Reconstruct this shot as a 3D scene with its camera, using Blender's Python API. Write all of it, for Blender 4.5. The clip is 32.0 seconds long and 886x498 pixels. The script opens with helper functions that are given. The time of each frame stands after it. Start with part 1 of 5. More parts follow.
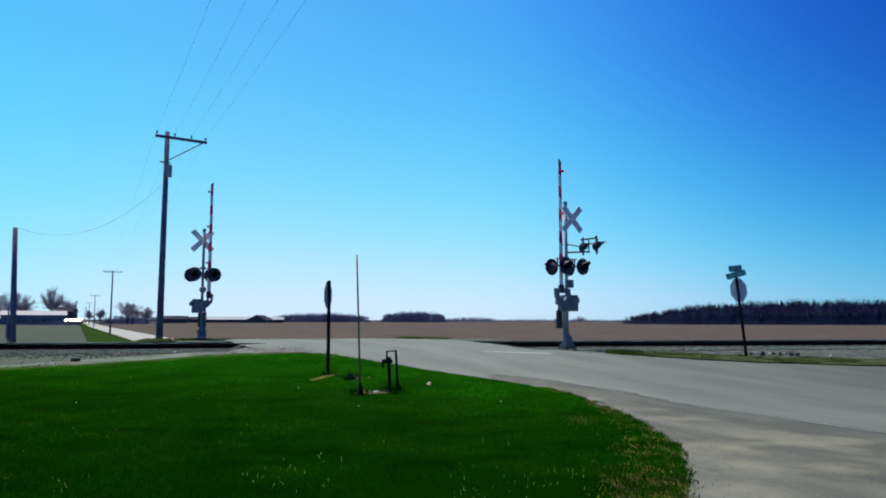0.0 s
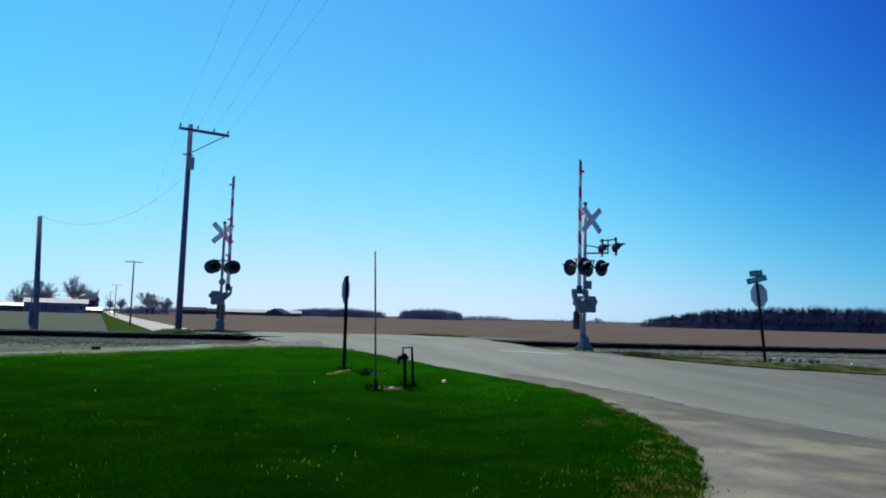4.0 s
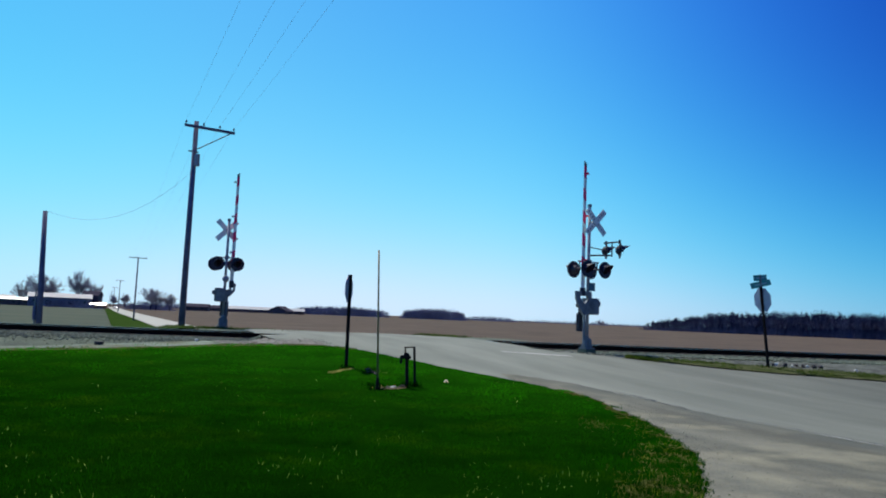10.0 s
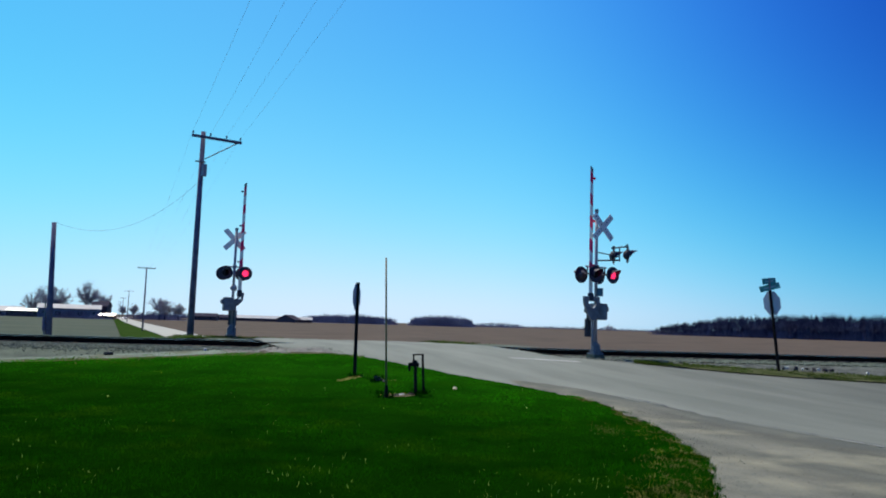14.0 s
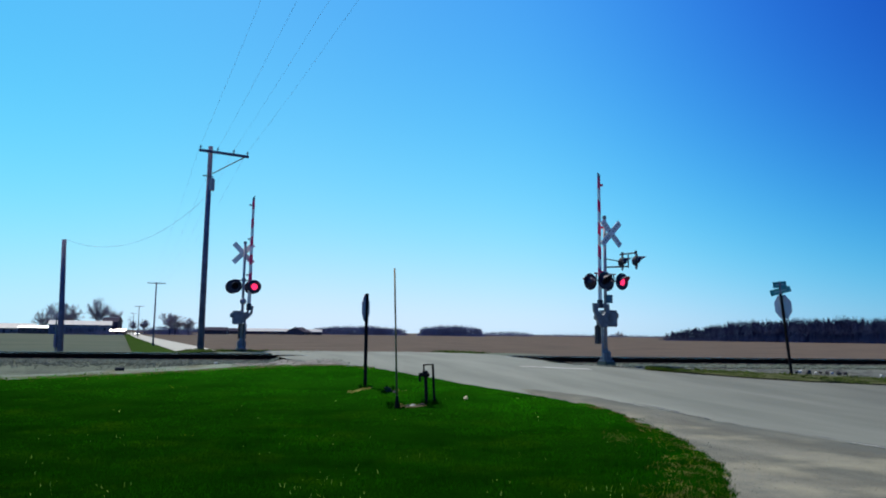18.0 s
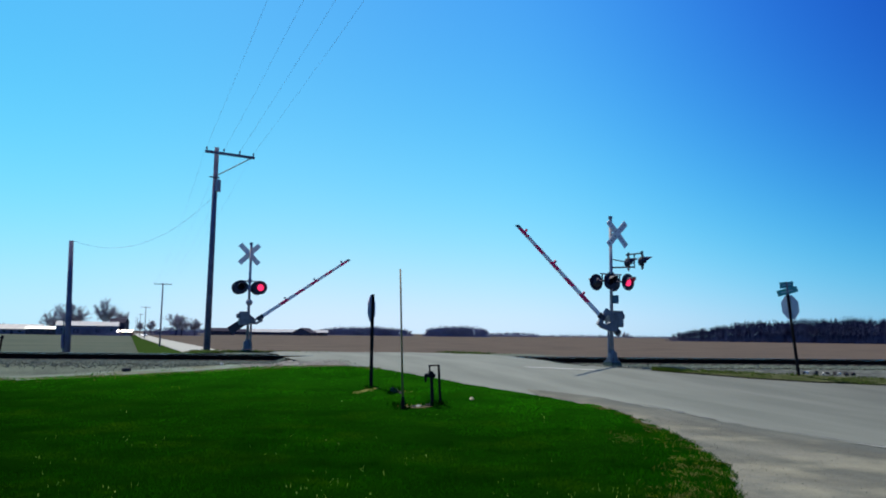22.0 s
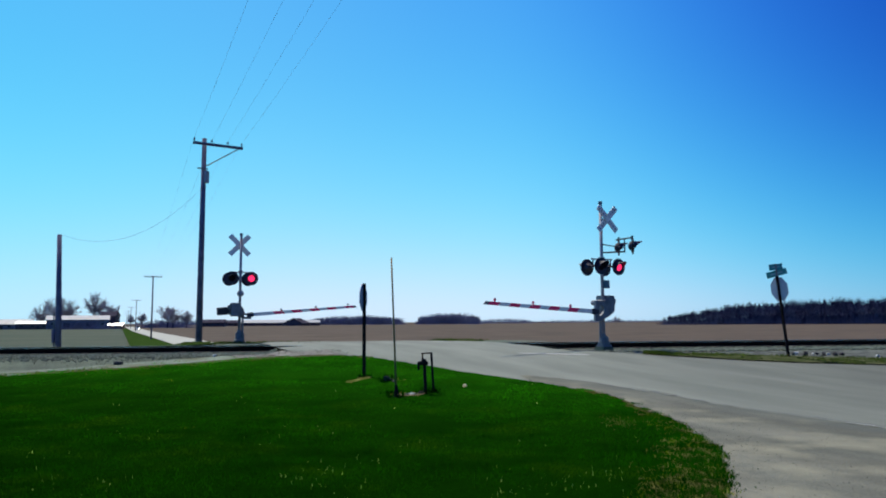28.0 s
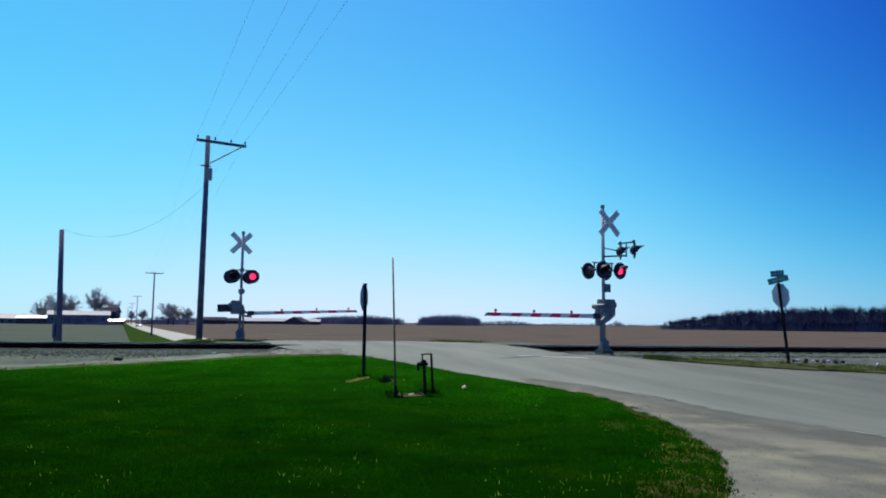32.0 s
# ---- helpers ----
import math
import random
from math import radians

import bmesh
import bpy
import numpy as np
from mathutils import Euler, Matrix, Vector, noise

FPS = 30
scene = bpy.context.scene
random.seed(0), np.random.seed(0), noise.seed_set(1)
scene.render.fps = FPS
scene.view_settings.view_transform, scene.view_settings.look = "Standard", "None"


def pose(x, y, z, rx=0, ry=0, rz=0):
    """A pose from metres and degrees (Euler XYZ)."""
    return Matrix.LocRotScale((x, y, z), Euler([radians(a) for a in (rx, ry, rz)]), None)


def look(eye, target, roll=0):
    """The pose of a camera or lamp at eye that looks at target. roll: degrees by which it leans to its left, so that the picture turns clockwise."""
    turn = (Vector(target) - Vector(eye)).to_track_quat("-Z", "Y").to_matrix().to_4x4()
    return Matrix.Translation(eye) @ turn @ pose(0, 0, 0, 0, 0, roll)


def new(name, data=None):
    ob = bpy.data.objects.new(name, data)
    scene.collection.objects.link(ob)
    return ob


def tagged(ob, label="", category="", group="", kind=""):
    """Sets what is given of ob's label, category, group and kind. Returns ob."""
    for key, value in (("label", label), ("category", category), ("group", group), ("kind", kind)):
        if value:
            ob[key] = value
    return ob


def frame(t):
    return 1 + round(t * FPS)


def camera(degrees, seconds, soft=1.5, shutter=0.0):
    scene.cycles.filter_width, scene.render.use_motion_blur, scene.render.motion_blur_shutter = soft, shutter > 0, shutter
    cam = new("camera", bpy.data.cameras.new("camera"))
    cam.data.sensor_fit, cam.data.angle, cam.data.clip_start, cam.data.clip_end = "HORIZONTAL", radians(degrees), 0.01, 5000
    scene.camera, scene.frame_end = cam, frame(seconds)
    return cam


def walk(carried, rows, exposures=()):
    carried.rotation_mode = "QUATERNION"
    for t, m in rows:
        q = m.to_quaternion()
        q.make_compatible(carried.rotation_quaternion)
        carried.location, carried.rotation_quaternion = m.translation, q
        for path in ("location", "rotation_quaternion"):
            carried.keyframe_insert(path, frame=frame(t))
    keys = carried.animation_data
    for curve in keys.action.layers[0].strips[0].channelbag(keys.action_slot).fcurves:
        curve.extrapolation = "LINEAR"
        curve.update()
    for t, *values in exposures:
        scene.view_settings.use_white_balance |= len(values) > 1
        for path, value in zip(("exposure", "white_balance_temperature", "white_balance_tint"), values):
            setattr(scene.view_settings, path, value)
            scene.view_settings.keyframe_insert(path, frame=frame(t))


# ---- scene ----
cam = camera(62.0, 32.0, soft=1.9)
EYE = 1.6
# seconds, yaw, pitch, roll: the camera is held by hand and only turns
PATH = [
    (0, 0.011, 5.485, 0.103),
    (0.5, 0.953, 5.023, 1.213),
    (1, 2.236, 5.449, 1.352),
    (1.5, 1.730, 5.238, 1.351),
    (2, 0.664, 4.572, 1.232),
    (2.5, 0.555, 4.332, 1.467),
    (3, 1.991, 5.023, 1.190),
    (3.5, 1.552, 5.268, 1.318),
    (5.5, 1.707, 5.343, 2.093),
    (6, 1.734, 5.135, 2.086),
    (6.5, 1.521, 5.154, 2.046),
    (7, 1.451, 5.199, 1.922),
    (7.5, 1.417, 5.185, 1.815),
    (8, 1.454, 5.184, 2.029),
    (8.5, 1.583, 5.229, 1.975),
    (9, 1.574, 5.133, 2.055),
    (9.5, 1.713, 5.157, 2.290),
    (10, 1.729, 5.287, 2.376),
    (10.5, 1.721, 5.327, 2.225),
    (11, 1.651, 5.499, 1.391),
    (11.5, 2.314, 5.830, 1.698),
    (12, 2.359, 5.858, 1.817),
    (12.5, 2.348, 5.791, 1.936),
    (13, 2.263, 5.752, 1.711),
    (13.5, 2.338, 5.845, 2.203),
    (14, 2.304, 5.796, 1.762),
    (14.5, 2.456, 5.944, 1.906),
    (16.5, 2.472, 6.300, 1.686),
    (17, 2.632, 6.503, 0.906),
    (17.5, 2.812, 6.639, 0.471),
    (18, 2.951, 6.532, 0.742),
    (18.5, 2.854, 6.451, 1.110),
    (19, 3.026, 6.465, 1.229),
    (19.5, 3.119, 6.562, 1.090),
    (20, 3.186, 6.399, 1.089),
    (20.5, 3.290, 6.499, 0.990),
    (21, 3.261, 6.519, 0.892),
    (21.5, 3.207, 6.479, 0.969),
    (22, 3.395, 6.577, 0.713),
    (22.5, 4.881, 7.262, 0.729),
    (23, 5.058, 6.366, -0.400),
    (23.5, 4.780, 6.544, -0.207),
    (24, 3.641, 5.961, 0.255),
    (24.5, 4.079, 6.172, 0.384),
    (25, 4.185, 6.578, 0.573),
    (25.5, 4.398, 6.317, 0.053),
    (27.5, 2.550, 5.523, -0.449),
    (28, 2.674, 5.630, -0.309),
    (28.5, 2.461, 5.697, -0.714),
    (29, 2.304, 5.699, -0.759),
    (29.5, 2.276, 5.542, -0.509),
    (30, 2.049, 5.558, -0.140),
    (30.5, 2.360, 5.634, 0.275),
    (31, 2.392, 5.604, 0.070),
    (31.5, 2.578, 5.578, 0.064),
    (32, 2.801, 5.719, 0.635),
]
walk(cam, [(t, pose(0, 0, EYE, 0, 0, yaw) @ pose(0, 0, 0, 90 + pitch, 0, 0) @ pose(0, 0, 0, 0, 0, roll)) for t, yaw, pitch, roll in PATH])

# ---- daylight ----
SUN_AZ, SUN_EL = -36.0, 60.0  # degrees from straight ahead (+y), to the left; height
world = bpy.data.worlds.new("sky")
scene.world = world
world.use_nodes = True
wn, wl = world.node_tree.nodes, world.node_tree.links
sky = wn.new("ShaderNodeTexSky")
sky.sky_type, sky.sun_disc = "NISHITA", False
sky.sun_elevation, sky.sun_rotation = radians(SUN_EL), radians(SUN_AZ)
sky.altitude, sky.air_density, sky.dust_density, sky.ozone_density = 200, 0.6, 0.5, 4.0
# a tone curve on the sky: each channel deepened and then held back towards the bright horizon
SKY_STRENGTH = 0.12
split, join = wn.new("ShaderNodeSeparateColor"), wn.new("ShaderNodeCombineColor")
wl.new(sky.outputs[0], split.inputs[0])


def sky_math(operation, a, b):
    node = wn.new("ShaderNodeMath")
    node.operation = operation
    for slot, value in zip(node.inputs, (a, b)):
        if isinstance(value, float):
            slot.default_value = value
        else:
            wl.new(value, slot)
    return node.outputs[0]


# the sky is darkened towards +x, imitating the lens's falloff
way, rightward, deepen = wn.new("ShaderNodeTexCoord"), wn.new("ShaderNodeVectorMath"), wn.new("ShaderNodeMapRange")
rightward.operation, deepen.interpolation_type = "DOT_PRODUCT", "SMOOTHSTEP"
rightward.inputs[1].default_value = (1.0, 0.0, 0.0)
wl.new(way.outputs["Generated"], rightward.inputs[0])
wl.new(rightward.outputs["Value"], deepen.inputs["Value"])
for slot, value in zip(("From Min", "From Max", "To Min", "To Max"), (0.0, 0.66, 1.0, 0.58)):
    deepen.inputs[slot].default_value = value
# and its red is cut towards -x, a lens tint put into the sky
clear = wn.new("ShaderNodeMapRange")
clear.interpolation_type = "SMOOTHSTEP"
wl.new(rightward.outputs["Value"], clear.inputs["Value"])
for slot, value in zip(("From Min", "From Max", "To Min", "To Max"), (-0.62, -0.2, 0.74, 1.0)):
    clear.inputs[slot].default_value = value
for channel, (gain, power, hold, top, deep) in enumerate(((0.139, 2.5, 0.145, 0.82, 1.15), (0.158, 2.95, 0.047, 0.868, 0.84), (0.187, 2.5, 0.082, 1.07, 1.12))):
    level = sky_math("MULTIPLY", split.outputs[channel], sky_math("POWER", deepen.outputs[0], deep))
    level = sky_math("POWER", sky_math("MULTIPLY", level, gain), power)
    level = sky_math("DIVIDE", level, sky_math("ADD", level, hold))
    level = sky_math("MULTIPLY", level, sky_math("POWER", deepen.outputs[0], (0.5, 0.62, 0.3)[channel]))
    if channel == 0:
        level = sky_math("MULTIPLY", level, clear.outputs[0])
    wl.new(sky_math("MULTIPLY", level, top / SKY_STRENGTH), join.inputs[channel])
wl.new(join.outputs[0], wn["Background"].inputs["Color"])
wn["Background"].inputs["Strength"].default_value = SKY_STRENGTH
sun = new("sun", bpy.data.lights.new("sun", "SUN"))
sun.data.energy, sun.data.angle, sun.data.color = 4.7, radians(0.53), (1.0, 0.91, 0.76)
sun_way = Vector((math.sin(radians(SUN_AZ)) * math.cos(radians(SUN_EL)), math.cos(radians(SUN_AZ)) * math.cos(radians(SUN_EL)), math.sin(radians(SUN_EL))))
sun.matrix_world = look(sun_way * 60, (0, 0, 0))
scene.view_settings.exposure = 0.0


# ---- materials ----
def mat(name, base, rough=0.7, metal=0.0, second=None, scale=3.0, fine=40.0, bump=0.0, amount=0.5, island=False, per_object=False, spec=0.5, streak=0.0, worn=None, axis=(1, 0, 0), stains=(0.93, 1.08), patches=None, merge=None):
    """A surface of two colours mixed by noise at two scales, with fine relief."""
    m = bpy.data.materials.new(name)
    m.use_nodes = True
    nt = m.node_tree
    bsdf = nt.nodes["Principled BSDF"]
    bsdf.inputs["Roughness"].default_value = rough
    bsdf.inputs["Metallic"].default_value = metal
    bsdf.inputs["Specular IOR Level"].default_value = spec
    second = second or tuple(c * 0.6 for c in base)
    geo = nt.nodes.new("ShaderNodeNewGeometry")
    coarse, grain = nt.nodes.new("ShaderNodeTexNoise"), nt.nodes.new("ShaderNodeTexNoise")
    for tex, s, d in ((coarse, scale, 4.0), (grain, fine, 3.0)):
        tex.inputs["Scale"].default_value, tex.inputs["Detail"].default_value = s, d
        nt.links.new(geo.outputs["Position"], tex.inputs["Vector"])
    if streak:
        along = nt.nodes.new("ShaderNodeMapping")
        along.vector_type = "TEXTURE"
        along.inputs["Rotation"].default_value, along.inputs["Scale"].default_value = (0, 0, radians(116.3)), (streak, 1, 1)
        nt.links.new(geo.outputs["Position"], along.inputs["Vector"])
        nt.links.new(along.outputs[0], coarse.inputs["Vector"])
    both = nt.nodes.new("ShaderNodeMath")
    both.operation = "MULTIPLY_ADD"
    nt.links.new(grain.outputs["Fac"], both.inputs[0])
    both.inputs[1].default_value = 0.5
    nt.links.new(coarse.outputs["Fac"], both.inputs[2])
    ramp = nt.nodes.new("ShaderNodeMapRange")
    ramp.inputs["From Min"].default_value, ramp.inputs["From Max"].default_value = 0.75 - 0.35 * amount - 0.05, 0.75 + 0.35 * amount - 0.05
    nt.links.new(both.outputs[0], ramp.inputs["Value"])
    mix = nt.nodes.new("ShaderNodeMix")
    mix.data_type = "RGBA"
    mix.inputs["A"].default_value, mix.inputs["B"].default_value = (*second, 1), (*base, 1)
    nt.links.new(ramp.outputs[0], mix.inputs["Factor"])
    colour = mix.outputs["Result"]
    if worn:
        # light falloff put into the colour (worn): from, to along the axis, value there and there
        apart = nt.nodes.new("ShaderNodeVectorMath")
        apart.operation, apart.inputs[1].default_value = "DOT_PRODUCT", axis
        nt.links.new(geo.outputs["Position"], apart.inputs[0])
        side_gain, tone = nt.nodes.new("ShaderNodeMapRange"), nt.nodes.new("ShaderNodeHueSaturation")
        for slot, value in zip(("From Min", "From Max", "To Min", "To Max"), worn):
            side_gain.inputs[slot].default_value = value
        nt.links.new(apart.outputs["Value"], side_gain.inputs["Value"])
        level = side_gain.outputs[0]
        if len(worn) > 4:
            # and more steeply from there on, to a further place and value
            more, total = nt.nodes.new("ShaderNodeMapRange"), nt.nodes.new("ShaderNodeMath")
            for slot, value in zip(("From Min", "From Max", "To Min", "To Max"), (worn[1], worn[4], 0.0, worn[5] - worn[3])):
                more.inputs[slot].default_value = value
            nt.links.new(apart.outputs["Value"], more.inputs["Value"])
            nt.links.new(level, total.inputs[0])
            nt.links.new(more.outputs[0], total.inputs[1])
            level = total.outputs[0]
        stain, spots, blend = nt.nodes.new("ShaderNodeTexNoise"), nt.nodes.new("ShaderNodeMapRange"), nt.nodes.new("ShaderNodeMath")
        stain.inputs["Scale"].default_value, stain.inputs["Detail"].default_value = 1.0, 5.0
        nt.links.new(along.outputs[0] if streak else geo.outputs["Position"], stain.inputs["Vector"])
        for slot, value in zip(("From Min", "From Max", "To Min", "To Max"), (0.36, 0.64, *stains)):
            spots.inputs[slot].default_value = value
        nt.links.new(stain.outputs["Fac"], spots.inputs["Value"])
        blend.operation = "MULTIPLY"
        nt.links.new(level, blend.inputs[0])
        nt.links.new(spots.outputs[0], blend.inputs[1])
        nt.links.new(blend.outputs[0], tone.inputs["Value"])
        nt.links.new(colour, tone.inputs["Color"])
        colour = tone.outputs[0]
    if patches:
        # drifts of another colour: colour, scale, noise from and to
        drift, edge, over = nt.nodes.new("ShaderNodeTexNoise"), nt.nodes.new("ShaderNodeMapRange"), nt.nodes.new("ShaderNodeMix")
        drift.inputs["Scale"].default_value, drift.inputs["Detail"].default_value = patches[1], 6.0
        nt.links.new(geo.outputs["Position"], drift.inputs["Vector"])
        nt.links.new(drift.outputs["Fac"], edge.inputs["Value"])
        edge.inputs["From Min"].default_value, edge.inputs["From Max"].default_value = patches[2:]
        over.data_type, over.inputs["B"].default_value = "RGBA", (*patches[0], 1)
        nt.links.new(edge.outputs[0], over.inputs["Factor"])
        nt.links.new(colour, over.inputs["A"])
        colour = over.outputs["Result"]
    if merge:
        # wears over into a neighbouring surface: its colour, axis, from and to
        across, ragged, sum_up = nt.nodes.new("ShaderNodeVectorMath"), nt.nodes.new("ShaderNodeTexNoise"), nt.nodes.new("ShaderNodeMath")
        across.operation, across.inputs[1].default_value = "DOT_PRODUCT", merge[1]
        ragged.inputs["Scale"].default_value, ragged.inputs["Detail"].default_value = 1.6, 6.0
        sum_up.operation = "MULTIPLY_ADD"
        sum_up.inputs[1].default_value = 1.6
        nt.links.new(geo.outputs["Position"], across.inputs[0])
        nt.links.new(along.outputs[0] if streak else geo.outputs["Position"], ragged.inputs["Vector"])
        nt.links.new(ragged.outputs["Fac"], sum_up.inputs[0])
        nt.links.new(across.outputs["Value"], sum_up.inputs[2])
        rim, over = nt.nodes.new("ShaderNodeMapRange"), nt.nodes.new("ShaderNodeMix")
        rim.inputs["From Min"].default_value, rim.inputs["From Max"].default_value = merge[2] + 0.8, merge[3] + 0.8
        nt.links.new(sum_up.outputs[0], rim.inputs["Value"])
        over.data_type, over.inputs["B"].default_value = "RGBA", (*merge[0], 1)
        nt.links.new(rim.outputs[0], over.inputs["Factor"])
        nt.links.new(colour, over.inputs["A"])
        colour = over.outputs["Result"]
    if island or per_object:
        source = geo.outputs["Random Per Island"] if island else nt.nodes.new("ShaderNodeObjectInfo").outputs["Random"]
        spread = nt.nodes.new("ShaderNodeMapRange")
        spread.inputs["To Min"].default_value, spread.inputs["To Max"].default_value = 0.82, 1.18
        nt.links.new(source, spread.inputs["Value"])
        hsv = nt.nodes.new("ShaderNodeHueSaturation")
        nt.links.new(spread.outputs[0], hsv.inputs["Value"])
        nt.links.new(colour, hsv.inputs["Color"])
        colour = hsv.outputs[0]
    nt.links.new(colour, bsdf.inputs["Base Color"])
    if bump:
        b = nt.nodes.new("ShaderNodeBump")
        b.inputs["Strength"].default_value, b.inputs["Distance"].default_value = bump, 0.02
        nt.links.new(grain.outputs["Fac"], b.inputs["Height"])
        nt.links.new(b.outputs[0], bsdf.inputs["Normal"])
    return m


def glow(name, colour, strength):
    m = bpy.data.materials.new(name)
    m.use_nodes = True
    bsdf = m.node_tree.nodes["Principled BSDF"]
    bsdf.inputs["Base Color"].default_value = (*colour, 1)
    bsdf.inputs["Emission Color"].default_value = (*colour, 1)
    bsdf.inputs["Emission Strength"].default_value = strength
    return m


SOIL = mat("ploughed_soil", (0.112, 0.085, 0.062), 0.95, second=(0.06, 0.048, 0.036), spec=0.05, scale=0.09, fine=0.8, amount=0.7)
PASTURE = mat("stubble", (0.088, 0.096, 0.066), 0.95, second=(0.046, 0.066, 0.044), spec=0.05, scale=0.05, fine=1.2, amount=0.7)
# worn darkens the turf near the camera: light falloff painted into soil and blades
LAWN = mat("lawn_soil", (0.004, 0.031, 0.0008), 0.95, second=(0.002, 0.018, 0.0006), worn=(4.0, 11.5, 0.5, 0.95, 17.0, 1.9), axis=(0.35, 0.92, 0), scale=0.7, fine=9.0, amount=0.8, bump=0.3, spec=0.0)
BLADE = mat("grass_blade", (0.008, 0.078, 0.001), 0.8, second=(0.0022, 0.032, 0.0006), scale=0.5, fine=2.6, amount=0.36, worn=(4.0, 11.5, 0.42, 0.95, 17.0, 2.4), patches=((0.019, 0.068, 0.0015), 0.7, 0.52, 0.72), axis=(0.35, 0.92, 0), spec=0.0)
DIRT = mat("dry_earth", (0.15, 0.13, 0.062), 0.95, second=(0.055, 0.054, 0.022), scale=3.0, fine=30.0, amount=0.9, bump=0.6, spec=0.1)
VERGE = mat("verge_earth", (0.075, 0.085, 0.042), 0.95, second=(0.028, 0.042, 0.012), scale=2.0, fine=20.0, amount=0.5, bump=0.5, spec=0.0)
PALE = mat("pale_seed_head", (0.36, 0.56, 0.16), 0.8, second=(0.14, 0.33, 0.05), scale=2.0, fine=9.0, island=True, spec=0.0)
DRY = mat("dry_grass", (0.112, 0.138, 0.036), 0.8, second=(0.06, 0.072, 0.016), scale=2.0, fine=9.0, island=True, spec=0.0)
FRINGE = mat("thin_olive_turf", (0.1, 0.105, 0.055), 0.95, second=(0.03, 0.042, 0.012), spec=0.0, scale=1.6, fine=12.0, amount=0.6, bump=0.6)
LITTER = mat("leaf_litter", (0.11, 0.098, 0.03), 0.9, second=(0.03, 0.026, 0.012), scale=6.0, fine=20.0, island=True, spec=0.0)
VERGE_BLADE = mat("verge_blades", (0.05, 0.088, 0.02), 0.9, second=(0.016, 0.036, 0.006), scale=0.9, fine=6.0, island=True, spec=0.0)
STRAW = mat("yellow_straw", (0.3, 0.29, 0.1), 0.9, second=(0.12, 0.125, 0.035), scale=4.0, fine=15.0, island=True, spec=0.0)
WEED = mat("yellow_green_weeds", (0.17, 0.24, 0.02), 0.9, second=(0.06, 0.11, 0.01), scale=3.0, fine=12.0, island=True, spec=0.0)
FIELD_GRASS = mat("far_grass", (0.034, 0.068, 0.014), 0.95, second=(0.022, 0.046, 0.01), scale=0.3, fine=4.0, amount=0.9, spec=0.0)
# worn darkens both pavings towards +x: light falloff painted into their colour
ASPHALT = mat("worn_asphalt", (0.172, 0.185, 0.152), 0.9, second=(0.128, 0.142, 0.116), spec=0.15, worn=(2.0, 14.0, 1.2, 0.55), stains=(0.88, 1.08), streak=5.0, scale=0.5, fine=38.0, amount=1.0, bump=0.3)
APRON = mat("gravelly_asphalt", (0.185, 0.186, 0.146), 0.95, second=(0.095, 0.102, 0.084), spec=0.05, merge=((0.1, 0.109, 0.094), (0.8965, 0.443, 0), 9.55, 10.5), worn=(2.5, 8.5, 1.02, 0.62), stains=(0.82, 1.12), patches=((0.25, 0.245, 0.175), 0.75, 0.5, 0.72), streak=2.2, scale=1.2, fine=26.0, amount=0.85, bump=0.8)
GRAVEL = mat("pale_gravel", (0.128, 0.16, 0.112), 0.95, second=(0.062, 0.076, 0.06), spec=0.15, scale=1.2, fine=30.0, amount=0.9, bump=0.8)
# the worn ramp again: this gravel's colour is made darker towards -x
PALE_GRAVEL = mat("fine_pale_gravel", (0.2, 0.25, 0.19), 0.95, second=(0.12, 0.15, 0.112), spec=0.1, patches=((0.11, 0.112, 0.062), 0.7, 0.5, 0.68), worn=(-17.0, -6.5, 0.75, 1.08), scale=0.9, fine=18.0, amount=0.8, bump=0.6)
SHOULDER = mat("brown_grey_gravel", (0.23, 0.225, 0.195), 0.95, second=(0.12, 0.117, 0.102), spec=0.05, scale=1.6, fine=9.0, amount=0.5, bump=0.8)
BALLAST = mat("dark_mixed_gravel", (0.12, 0.132, 0.112), 0.95, second=(0.03, 0.033, 0.03), spec=0.05, scale=3.0, fine=11.0, amount=0.5, bump=1.0)
STONE = mat("ballast_stone", (0.21, 0.24, 0.17), 0.9, second=(0.07, 0.085, 0.057), spec=0.1, scale=9.0, fine=25.0, amount=0.45, island=True)
RUST = mat("rail_steel", (0.014, 0.009, 0.008), 0.9, 0.0, second=(0.007, 0.005, 0.005), spec=0.0, scale=4.0, fine=40.0)


def leafy(m):
    """Thin blades: half of the light is thrown back and half comes through, and the turf lights as one soft surface."""
    nt = m.node_tree
    front = nt.nodes["Principled BSDF"]
    back, both = nt.nodes.new("ShaderNodeBsdfTranslucent"), nt.nodes.new("ShaderNodeMixShader")
    nt.links.new(front.inputs["Base Color"].links[0].from_socket, back.inputs["Color"])
    for shader, z in ((front, 1.0), (back, -1.0)):
        upward = nt.nodes.new("ShaderNodeCombineXYZ")
        upward.inputs["Z"].default_value = z
        nt.links.new(upward.outputs[0], shader.inputs["Normal"])
    nt.links.new(front.outputs[0], both.inputs[1])
    nt.links.new(back.outputs[0], both.inputs[2])
    nt.links.new(both.outputs[0], nt.nodes["Material Output"].inputs[0])


for leaf in (BLADE, PALE, DRY, LITTER, VERGE_BLADE, WEED, STRAW):
    leafy(leaf)
SHINY = mat("rail_head", (0.55, 0.54, 0.53), 0.22, 1.0, scale=3.0, fine=30.0, amount=0.4)
TIE = mat("creosote_timber", (0.06, 0.045, 0.035), 0.9, scale=6.0, fine=60.0, bump=0.4, per_object=True)
POLE_WOOD = mat("weathered_pole", (0.12, 0.122, 0.2), 0.9, second=(0.066, 0.067, 0.115), scale=3.0, fine=30.0, bump=0.4)
